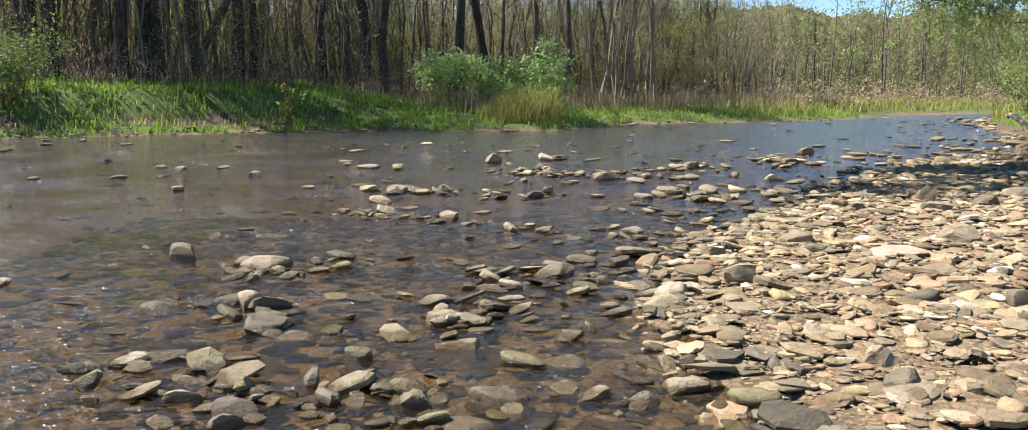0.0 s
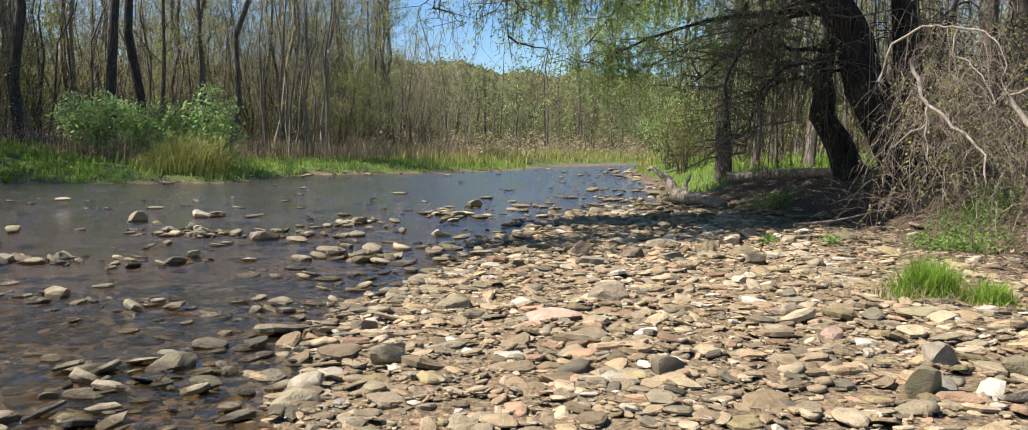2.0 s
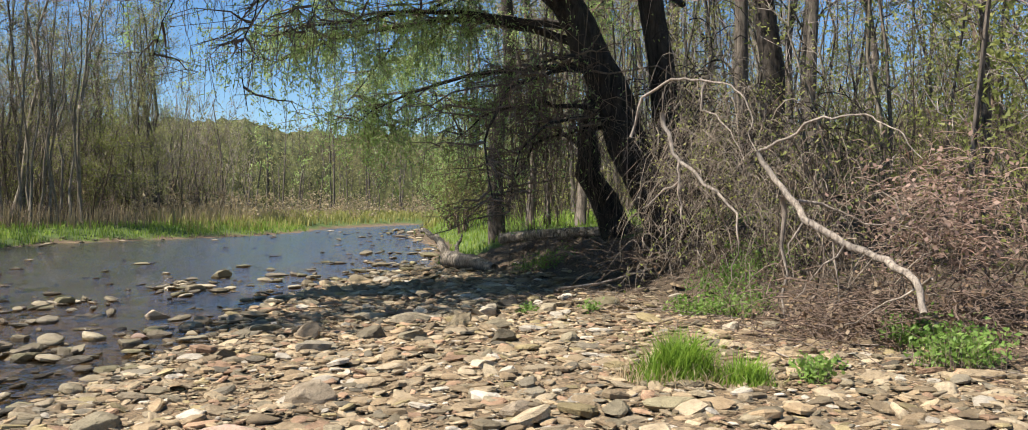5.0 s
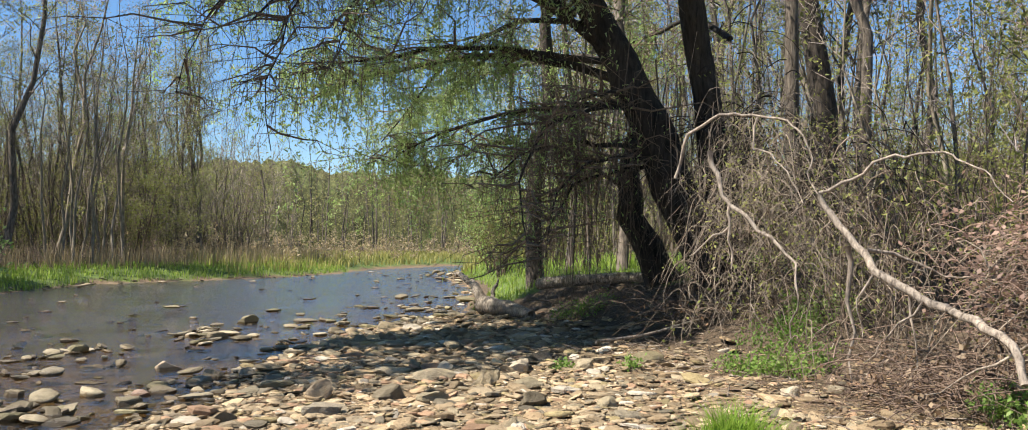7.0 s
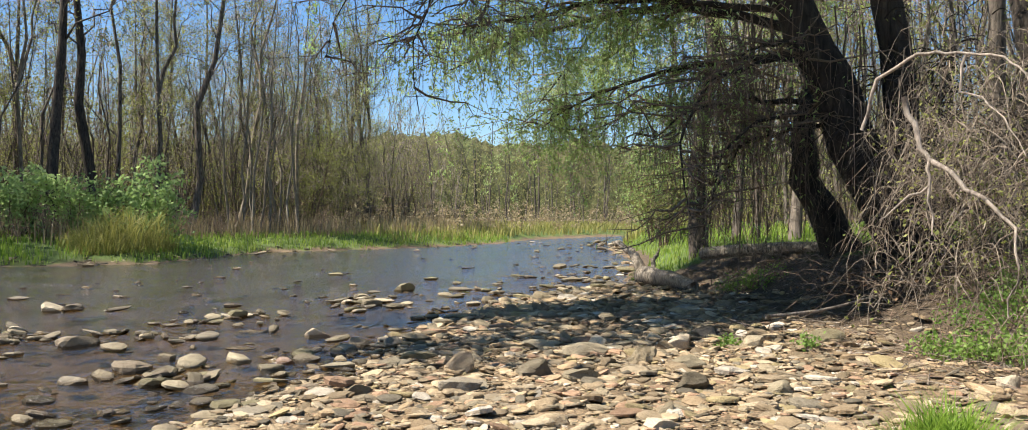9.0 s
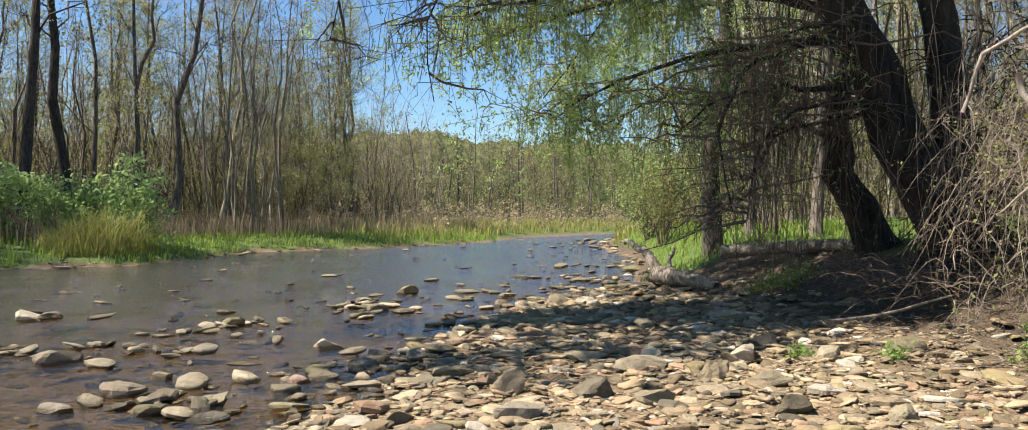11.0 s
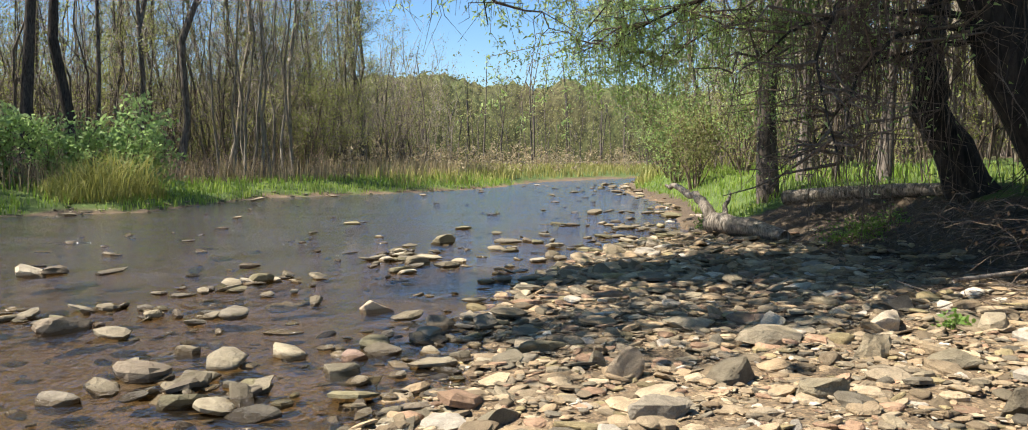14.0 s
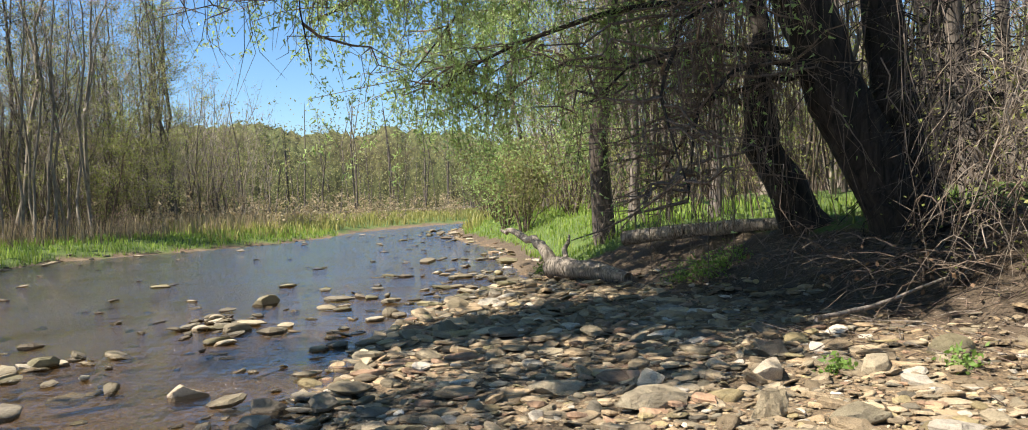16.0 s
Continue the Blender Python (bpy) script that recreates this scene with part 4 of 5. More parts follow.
def hill_backdrop():
    """The wooded rise that closes the view, far behind the trees."""
    m, b, n, link = material("distant_woods", 1.0)
    geo = n("NewGeometry")
    maps = n("Mapping"); link(geo.outputs["Position"], maps.inputs["Vector"]); maps.inputs["Scale"].default_value = (1, 1, 0.35)
    fine, broad = n("TexNoise", Scale=0.9, Detail=7.0, Roughness=0.75), n("TexNoise", Scale=0.09, Detail=3.0)
    link(maps.outputs[0], fine.inputs["Vector"]); link(geo.outputs["Position"], broad.inputs["Vector"])
    col = ramp_of(n, [(0.36, (0.028, 0.026, 0.016)), (0.5, (0.085, 0.085, 0.04)), (0.66, (0.17, 0.175, 0.075))]); link(fine.outputs[0], col.inputs[0])
    tone = ramp_of(n, [(0.35, (0.95, 0.8, 0.75)), (0.65, (0.95, 1.1, 0.8))]); link(broad.outputs[0], tone.inputs[0])
    link(mix_of(n, link, "MULTIPLY", 0.7, col.outputs[0], tone.outputs[0]), b.inputs["Base Color"])
    rng = np.random.default_rng(9)
    p, count = Pile(), 900
    a = np.linspace(-2.5, 2.5, count)
    top = 17.5 + 1.8 * np.sin(a * 8) + 0.9 * np.sin(a * 31 + 1) + 0.7 * np.sin(a * 83) + rng.normal(0, 0.45, count)
    rings = []
    for s, back in ((0.0, 0), (0.35, 1), (0.7, 3), (0.93, 6), (1.0, 9)):
        r = 192 + back + rng.normal(0, 0.15, count)
        rings.append(np.stack([10 + r * np.sin(a), 12 + r * np.cos(a), 2 + top * s], -1))
    i, j = np.meshgrid(np.arange(4), np.arange(count - 1), indexing="ij")
    k = (i * count + j).ravel()
    p.add(np.concatenate(rings), np.stack([k, k + 1, k + count + 1, k + count], 1))
    lv = Pile()
    pick = rng.integers(0, count, 9000)
    at = rings[4][pick] + rng.normal(0, 1.0, (9000, 3)) * np.array([1, 1, 0.75]) - np.array([0, 0, 0.4])
    leaves(lv, at, 0.5, rng, 1.3, 0, True)
    tagged(part("far_treetops", lv, m_far, smooth=False), "leafy tops of the distant woods", "woods", kind="stuff")
    tagged(part("backdrop", p, m), "distant wooded rise in thin spring leaf", "woods", kind="structure")


hill_backdrop()


def patchy(seed, level=0.0, f=1.0):
    return lambda x, y: rough_of(x * f + seed, y * f - seed, 1, 7) > level


def thicket(name, box, count, keep, low, high, leaf, mat, label, seed, lift=(0.3, 4.0)):
    """Loose undergrowth: thin stems with leaves, as one mass."""
    rng = np.random.default_rng(seed)
    x, y = in_area(rng, count * 6, box, keep)
    x, y = x[:count], y[:count]
    z = height(x, y)
    p, lv = Pile(), Pile()
    for a, b, c in zip(x, y, z):
        h = rng.uniform(low, high)
        top = (a + rng.normal(0, 0.22) * h, b + rng.normal(0, 0.22) * h, c + h)
        tube(p, bend((a, b, c), top, rng, 3, 0.08), [0.02, 0.014, 0.005], 3)
        n = int(10 + h * 8)
        s = rng.uniform(0.25, 1.1, n)[:, None]
        at = np.array((a, b, c)) + (np.array(top) - (a, b, c)) * s + rng.normal(0, 0.09 * min(h, 5) + 0.1, (n, 3)) * np.array([1, 1, 0.6])
        k = n // 3
        spikes(p, np.array((a, b, c)) + (np.array(top) - (a, b, c)) * np.clip(s[:k] - 0.15, 0.1, 0.9), at[:k], 0.008)
        leaves(lv, np.repeat(at, 2, axis=0) + rng.normal(0, 0.08, (2 * n, 3)), leaf * 0.72, rng, 1.7, 0, True)
    t = tagged(part(name, p, m_twig), label, "undergrowth", kind="stuff")
    part("foliage", lv, mat, t, smooth=False)


thicket("undergrowth", (-45, 20, 32, 80), 800, left_woods(6.5, 24), 0.8, 3.6, 0.085, m_spring, "brushy undergrowth beneath the creekside woods", 41)
thicket("dead_brush_edge", (-26, 12, 30, 64), 520, lambda x, y: (-side_of(FAR, x, y) > 3.4) & (-side_of(FAR, x, y) < 9) & patchy(12, -0.2, 0.6)(x, y), 0.5, 1.7, 0.05, m_pinkweed, "reddish-brown dead brush along the edge of the woods", 38)
thicket("undergrowth", (12, 60, 0, 70), 1000, right_woods(2.6, 24), 0.6, 4.5, 0.075, m_spring, "brushy undergrowth beneath the bankside woods", 42)
thicket("undergrowth", (-50, 26, 32, 100), 620, left_woods(8.5, 26), 2, 12, 0.095, m_spring, "leaf haze of slender young trees in the creekside woods", 39)
thicket("undergrowth", (-80, 30, 20, 110), 420, left_woods(22, 50), 4, 12, 0.17, m_spring, "leafy saplings deep in the creekside woods", 43)
thicket("undergrowth", (14, 90, -20, 100), 420, right_woods(16, 50), 4, 11, 0.14, m_spring, "leafy saplings deep in the bankside woods", 44)


def saplings(name, box, count, keep, low, high, mat, leaf, label, seed, leaf_n=2):
    """Close-set thin woodland stems with fine twigs and a few leaves, as one mass."""
    rng = np.random.default_rng(seed)
    x, y = in_area(rng, count * 8, box, keep)
    x, y = x[:count], y[:count]
    p, tw, lv = Pile(), Pile(), Pile()
    for a, b, c in zip(x, y, height(x, y)):
        h = rng.uniform(low, high)
        foot, top = np.array((a, b, c - 0.1)), np.array((a + rng.normal(0, 0.13) * h, b + rng.normal(0, 0.13) * h, c + h))
        line = bend(foot, top, rng, 6, 0.025)
        tube(p, line, (0.012 + 0.0042 * h) * rng.uniform(0.5, 1.5) * np.array([1.2, 0.95, 0.75, 0.55, 0.35, 0.1]), 3)
        s = rng.uniform(0.2, 0.98, 11) * 4.999
        i = s.astype(int)
        q = line[i] + (line[i + 1] - line[i]) * (s % 1)[:, None]
        ang = rng.uniform(0, 6.3, 11)
        way = np.stack([np.cos(ang), np.sin(ang), rng.uniform(0.3, 1.3, 11)], 1)
        e = q + way * (h * rng.uniform(0.06, 0.17, 11) * (1.25 - s / 5))[:, None]
        spikes(p, q, e, 0.014)
        st = np.repeat(q, 4, axis=0) + np.repeat(e - q, 4, axis=0) * rng.uniform(0.2, 1, (44, 1))
        tip = st + np.repeat(way, 4, axis=0) * 0.3 + rng.normal(0, 0.34, (44, 3))
        spikes(tw, st, tip, 0.011)
        leaves(lv, np.repeat(tip[::2], leaf_n, axis=0) + rng.normal(0, 0.2, (22 * leaf_n, 3)), 0.07, rng, 1.7, 0, True)
    t = tagged(part(name, p, mat), label, "woods", kind="stuff")
    tagged(part("spray", tw, m_haze, t), kind="stuff")
    if lv.v:
        part("foliage", lv, leaf, t, smooth=False)


thicket("bank_thicket", (10.9, 18, 3, 15), 200, lambda x, y: (side_of(TOE, x, y) > 0.7) & (np.hypot(x - 14.5, y - 17) > 3), 0.5, 2.4, 0.05, m_spring, "dense leafy brush behind the fallen branch", 50)
saplings("sapling_woods", (-50, 24, 32, 100), 640, left_woods(8, 30), 5, 15, m_bark, m_spring, "close-set thin saplings of the creekside woods", 45)
saplings("sapling_woods", (-40, 30, 34, 110), 190, left_woods(8, 24), 8, 16, m_pale, m_far, "pale grey bare saplings at the edge of the woods", 46, 0)
saplings("sapling_woods", (12, 70, -4, 90), 520, right_woods(3, 30), 3, 14, m_bark, m_spring, "close-set thin saplings of the bankside woods", 47, 4)
saplings("sapling_woods", (12, 70, -4, 90), 110, right_woods(4, 24), 4, 12, m_pale, m_spring, "pale thin saplings of the bankside woods", 49)
thicket("far_brush", (10, 75, 66, 118), 260, lambda x, y: (-side_of(FAR, x, y) > 2) | (side_of(TOE, x, y) > 1.5), 0.8, 2.6, 0.22, m_straw, "reddish-brown brush at the bend of the creek", 48)


# ---- grass ----
def grass_patch(name, box, count, keep, h, w, mat, label, seed, lean=0.35, category="grass", dome=None):
    rng = np.random.default_rng(seed)
    x, y = in_area(rng, count, box, keep)
    p = Pile()
    blades(p, np.stack([x, y, height(x, y) - 0.02], -1), h * dome(x, y) if dome else h, w, rng, lean)
    return tagged(part(name, p, mat, smooth=False), label, category, kind="stuff")


def far_side(lo, hi):
    return lambda x, y: (-side_of(FAR, x, y) > lo) & (-side_of(FAR, x, y) < hi)


grass_patch("shore_grass", (-36, 26, 24, 74), 90000, lambda x, y: far_side(0.02, 7)(x, y) & patchy(3, -0.6, 0.8)(x, y) & (side_of(FAR, x, y) < -0.02 - 0.5 * (rough_of(x, y, 2, 6) > 0.5)),
            0.34, 0.045, m_grass, "bright green spring grass along the far shore", 51, 0.5)
grass_patch("dry_grass", (-12, 30, 38, 84), 26000, lambda x, y: far_side(3.6, 11)(x, y) & (x > -5) & patchy(7, -0.3)(x, y),
            1.3, 0.04, m_straw, "tall tan dry grass and brush on the far bank", 52, 0.3)
grass_patch("dry_grass", (-36, -4, 24, 60), 9000, lambda x, y: far_side(5.5, 12)(x, y) & patchy(9, 0.0)(x, y),
            0.8, 0.03, m_straw, "thin dry weeds at the edge of the woods", 53, 0.4)
grass_patch("olive_grass", (-3, 6, 38, 46), 9000, lambda x, y: far_side(0.9, 5)(x, y) & (np.hypot((x - 1.2) / 2.9, (y - 41.8) / 2.0) < 1 + 0.3 * rough_of(x, y, 3, 9)),
            1.75, 0.03, m_olive, "clump of tall olive-green grass on the far shore", 55, 1.15,
            dome=lambda x, y: np.clip(1.1 - 0.75 * np.hypot((x - 1.2) / 2.9, (y - 41.8) / 2.0) ** 2, 0.25, 1.1))
grass_patch("shore_grass", (-40, -3, 20, 50), 80000, lambda x, y: far_side(0.05, 9)(x, y) & patchy(2, -0.1, 0.9)(x, y) & ~(far_side(0.45, 2.1)(x, y) & patchy(6, -0.25, 0.7)(x, y) & (x < -7.5)),
            0.27, 0.06, m_grass, "green grass spilling over the steep far bank", 56, 0.8)
grass_patch("bend_grass", (14, 80, 52, 118), 26000, lambda x, y: (far_side(0.8, 16)(x, y) | ((side_of(TOE, x, y) > 0.3) & (side_of(TOE, x, y) < 9))) & patchy(4, -0.6)(x, y),
            0.8, 0.09, m_olive, "olive and tan grass round the bend of the creek", 57, 0.5)
grass_patch("bank_grass", (12, 40, 14, 70), 42000, lambda x, y: (side_of(TOE, x, y) > np.where(y < 23.5, 2.2, 0.25)) & (side_of(TOE, x, y) < 6) & (y > 16.5) & patchy(5, -0.5)(x, y),
            0.28, 0.035, m_grass, "green grass and low weeds on top of the bank", 54, 0.6)


# ---- green bushes ----
def bush(name, at, radius, tall, count, leaf, mat, label, seed, stems=14, category="shrub", bark=m_twig):
    """A round-headed shrub: forked stems from one root and a broken mass of leaves."""
    rng = np.random.default_rng(seed)
    z = float(height(np.array([at[0]]), np.array([at[1]]))[0])
    t = thing(name, (at[0], at[1], z), label, category)
    lv, fine = Pile(), Pile()
    for k in range(stems):
        a, o = rng.uniform(0, 6.3), rng.uniform(0.2, 0.95)
        top = np.array([math.cos(a) * radius * o, math.sin(a) * radius * o, tall * rng.uniform(0.65, 1.0) * (1.05 - 0.35 * o)])
        stem = bend((math.cos(a) * 0.15, math.sin(a) * 0.15, -0.1), top, rng, 5, 0.05)
        wood = Pile()
        tube(wood, stem, np.array([0.03, 0.024, 0.018, 0.012, 0.005]), 4)
        part("stem", wood, bark, t)
        for _ in range(6):
            s = rng.uniform(0.3, 1.0)
            i = min(int(s * 4), 3)
            q = stem[i] + (stem[i + 1] - stem[i]) * (s * 4 - i)
            e = q + rng.normal(0, 1, 3) * np.array([1, 1, 0.7]) * radius * 0.28
            e[2] = max(e[2], 0.1)
            spikes(fine, [q], [e], 0.011)
            n = count // (stems * 6)
            u = rng.uniform(0.2, 1.1, n)[:, None]
            leaves(lv, q + (e - q) * u + rng.normal(0, 0.11 * radius, (n, 3)), leaf, rng)
    tagged(part("spray", fine, bark, t), kind="stuff")
    part("foliage", lv, mat, t, smooth=False)
    return t


bush("willow_shrub", (-3.7, 44.8), 1.7, 3.5, 2600, 0.13, m_shrub, "rounded pale green shrub in front of the woods", 61)
bush("willow_shrub", (-1.2, 45.2), 1.6, 3.3, 2400, 0.13, m_shrub, "light green bushy shrub beside dry grass", 62)
bush("willow_shrub", (1.2, 45.0), 2.0, 3.8, 3400, 0.13, m_shrub, "large bright green shrub beside bare saplings", 63)
bush("bank_shrub", (-18.2, 32.6), 2.2, 2.9, 4200, 0.08, m_darkleaf, "dark green bush overhanging the steep far bank", 64)
for number, (x, y, wide, tall) in enumerate(((22.6, 39.2, 2.0, 4.6), (25.0, 44.6, 2.4, 5.6), (27.8, 50.0, 2.8, 6.4), (31.0, 56.4, 3.0, 6.5), (34.6, 63.0, 3.2, 7.0), (24.6, 38.6, 2.6, 6.8))):
    bush("riverside_willow", (x, y), wide, tall, 2600, 0.085, m_willowleaf if number % 2 else m_far, "leafy light green willow leaning over the far bend", 130 + number, 16)
bush("sapling", (-9.4, 36.4), 0.7, 2.2, 500, 0.1, m_spring, "young leafy sapling on the far bank", 65, 4)
PALE = "pale saplings in a clump"
for k in range(10):
    sap = tree_shape(np.random.default_rng(400 + k), 13 + k % 3 * 1.5, 0.075, 0.3, 2.2, 9, leaf_n=1, lean=0.09, twigs=5)
    clump = make_tree("sapling_tree", sap, m_pale, m_far, "slender pale grey sapling of a bare clump", PALE)
    a, b = 7.0 + 1.6 * math.cos(k * 2.4) * (0.4 + k / 9), 59.6 + 1.0 * math.sin(k * 2.4) * (0.4 + k / 9)
    clump.matrix_basis = Matrix.Translation((a, b, float(height(np.array([a]), np.array([b]))[0])))
for number, (kind, x, y, size) in enumerate(((6, 24.2, 22.2, 1.5), (1, 25.8, 22.4, 1.3), (1, 27.0, 22.6, 1.4), (6, 15.7, 24.8, 0.85), (1, 18.0, 26.6, 1.1), (0, 17.2, 22.8, 0.9))):
    plant(kind, x, y, size, number * 1.3, used)


# ---- the willow on the bank ----
def willow():
    rng = np.random.default_rng(71)
    t = thing("willow_tree", (14.9, 16.5, 0.9), "huge dark leaning willow with drooping branches over the creek", "tree")
    o = np.array([14.9, 16.5, 0.9])
    stems = {
        "trunk": ([(15.2, 16.3, 0.4), (14.75, 16.55, 1.4), (14.1, 16.95, 3.0), (13.65, 17.15, 4.2), (13.15, 17.4, 5.4), (12.4, 18.0, 7.2), (11.4, 19.0, 9.2)], [0.62, 0.47, 0.42, 0.39, 0.36, 0.28, 0.16], 12),
        "second_trunk": ([(15.35, 16.35, 0.5), (15.1, 16.55, 2), (14.9, 16.75, 4), (14.6, 16.9, 6.5), (14.3, 17.2, 9.5)], [0.42, 0.33, 0.3, 0.26, 0.12], 10),
        "low_trunk": ([(15.4, 18.4, 0.5), (14.95, 18.65, 1.5), (14.55, 18.85, 2.5), (14.45, 18.9, 3.3), (14.7, 18.9, 4.4), (14.4, 19.3, 6.4)], [0.5, 0.36, 0.29, 0.25, 0.18, 0.07], 10),
    }
    for name, (pts, rad, sides) in stems.items():
        pts = np.array(pts) - o
        fine = np.concatenate([pts[i] + (pts[i + 1] - pts[i]) * np.linspace(0, 1, 4)[:-1, None] for i in range(len(pts) - 1)] + [pts[-1:]])
        r = np.interp(np.linspace(0, 1, len(fine)), np.linspace(0, 1, len(rad)), rad)
        fine[1:-1] += rng.normal(0, 0.03, (len(fine) - 2, 3))
        p = Pile()
        tube(p, fine, r * rng.uniform(0.93, 1.07, len(r)), sides)
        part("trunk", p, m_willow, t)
    boughs = [  # from, over, to, radius, how leafy
        ((13.3, 17.4, 5.0), (11.4, 20.2, 6.8), (8.6, 24.2, 5.0), 0.10, 1.0), ((13.4, 17.3, 4.6), (11.4, 19.6, 5.0), (9.6, 22.4, 3.9), 0.07, 0.9),
        ((12.8, 17.7, 5.8), (9.4, 18.3, 8.4), (6.4, 18.3, 5.4), 0.09, 0.12), ((12.5, 18, 6.4), (9.6, 20.6, 8.8), (6.2, 23.0, 7.0), 0.10, 0.8),
        ((13.8, 17.1, 3.6), (12.4, 18.2, 4.3), (11.2, 19.4, 3.4), 0.06, 0.25), ((14.5, 18.9, 3.0), (13.2, 20.4, 4.6), (11.4, 23.0, 3.4), 0.06, 0.7),
        ((12.9, 17.6, 5.5), (11.2, 16.6, 7.2), (9.4, 16.2, 7.0), 0.08, 0.6), ((12.2, 18.1, 7.2), (9.6, 17.8, 9.4), (5.6, 19.4, 8.0), 0.09, 0.8),
        ((14.5, 19.2, 5.8), (14.0, 22.5, 7.2), (12.4, 26.5, 5.2), 0.07, 1.0), ((11.4, 19, 9.2), (10.0, 22.0, 10.4), (8.0, 26.0, 8.4), 0.08, 1.0),
        ((15.4, 16.7, 6.0), (16.2, 19.5, 7.4), (16.0, 22.5, 6.6), 0.07, 0.5), ((15.5, 16.6, 7.5), (13.4, 15.6, 9.2), (11.2, 15.6, 8.8), 0.08, 0.6),
        ((12.0, 18.4, 7.7), (11.2, 21.8, 9.0), (9.6, 25.6, 6.8), 0.08, 1.0), ((14.0, 17, 3.2), (13.0, 17.8, 4.1), (12.2, 18.9, 2.2), 0.05, 0.1),
        ((11.8, 18.5, 8.2), (8.4, 21.4, 10.6), (4.4, 22.4, 8.6), 0.08, 0.9), ((13.0, 17.5, 5.4), (10.8, 19.2, 6.0), (8.2, 21.0, 5.2), 0.07, 0.9),
        ((10.2, 18.3, 7.4), (6.4, 18.4, 7.8), (6.3, 18.3, 3.5), 0.035, 0.08), ((9.6, 18.6, 7.6), (5.8, 18.9, 7.4), (5.5, 19.2, 4.3), 0.03, 0.1),
        ((10.6, 18.2, 7.2), (7.6, 17.8, 7.4), (7.0, 17.4, 4.6), 0.03, 0.14),
        ((12.6, 17.9, 6.2), (12.4, 21.5, 7.6), (11.2, 25.4, 4.6), 0.07, 1.0), ((13.7, 17.1, 4.0), (12.4, 16.8, 5.2), (11.4, 16.6, 4.2), 0.05, 0.15),
        ((13.5, 17.3, 4.5), (10.6, 17.3, 4.3), (10.4, 16.3, 1.5), 0.05, 0.05), ((14.0, 17.0, 3.4), (11.6, 17.6, 4.2), (11.2, 17.0, 1.7), 0.045, 0.04),
    ]
    for a, b, c, r, leafy in boughs:
        a, b, c = (np.array(q) - o for q in (a, b, c))
        s = np.linspace(0, 1, 14)[:, None]
        line = (1 - s) ** 2 * a + 2 * s * (1 - s) * b + s * s * c
        line += np.cumsum(rng.normal(0, 0.055, (14, 3)), axis=0) * np.minimum(s * 3, 1)
        p = Pile()
        tube(p, line, r * np.linspace(1, 0.14, 14) ** 0.8, 6)
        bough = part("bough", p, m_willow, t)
        lv, tw = Pile(), Pile()
        for k in range(22):
            u = rng.uniform(0.22, 1.0)
            i = min(int(u * 13), 12)
            q = line[i] + (line[i + 1] - line[i]) * (u * 13 - i)
            side = rng.normal(0, 1, 3); side[2] = side[2] * 0.45 + 0.1
            e = q + side * rng.uniform(0.45, 1.1) + (c - a) * 0.09
            br = bend(q, e, rng, 5, 0.06)
            tube(tw, br, np.array([0.026, 0.02, 0.015, 0.011, 0.007]), 4)
            for _ in range(6):
                st = br[rng.integers(1, 5)]
                drop = min(rng.gamma(2.0, 0.3) + 0.25, st[2] + o[2] - 1.2)
                if drop < 0.2:
                    continue
                out = rng.normal(0, 0.75, 2) * (0.35 + drop * 0.4)
                end = st + np.array([out[0], out[1], -drop])
                hang = bend(st, end, rng, 4, 0.05)
                hang[1] += np.array([out[0] * 0.35, out[1] * 0.35, 0.15 * drop])
                tube(tw, hang, [0.008, 0.006, 0.005, 0.002], 3)
                n = int(drop * 72 * leafy * min(1, u * 1.7)) if rng.uniform() < 0.35 + 0.6 * leafy else 0
                f = rng.uniform(0, 1, n) * 2.999
                at = hang[f.astype(int)] + (hang[f.astype(int) + 1] - hang[f.astype(int)]) * (f % 1)[:, None]
                leaves(lv, at + rng.normal(0, 0.06, (n, 3)), 0.038, rng, 2.5, 0.3, True)
        part("spray", tw, m_twig, bough)
        if lv.v:
            part("foliage", lv, m_willowleaf, bough, smooth=False)
    for k in range(46):  # out-of-view high crown over the creek and behind the brush, placed for its shade
        a = np.array((11.6, 18.8, 8.8)) - o
        c = np.array((-0.8 + 8.4 * ((k * 0.387) % 1), 15.9 + 4.5 * ((k * 0.618) % 1), rng.uniform(8.8, 11.5))) - o
        # extra unseen boughs, added only to darken the bank and woods behind the brush
        if k > 29:
            c = np.array((8.6 + 7.0 * ((k * 0.387) % 1), 11.2 + 5.0 * ((k * 0.618) % 1), rng.uniform(8.4, 10.4))) - o
        line = bend(a, c, rng, 9, 0.04, -0.9)
        p, lv, tw = Pile(), Pile(), Pile()
        tube(p, line, 0.08 * np.linspace(1, 0.15, 9), 6)
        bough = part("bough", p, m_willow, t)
        for q in line[2:]:
            for _ in range(6):
                e = q + rng.normal(0, 0.8, 3) * np.array([1, 1, 0.5])
                tube(tw, bend(q, e, rng, 3, 0.1), [0.018, 0.012, 0.005], 3)
                leaves(lv, q + (e - q) * rng.uniform(0.2, 1.2, (30, 1)) + rng.normal(0, 0.3, (30, 3)), 0.15, rng, 1.9, 0.3, True)
        part("spray", tw, m_twig, bough)
        part("foliage", lv, m_willowleaf, bough, smooth=False)
    return t


willow()


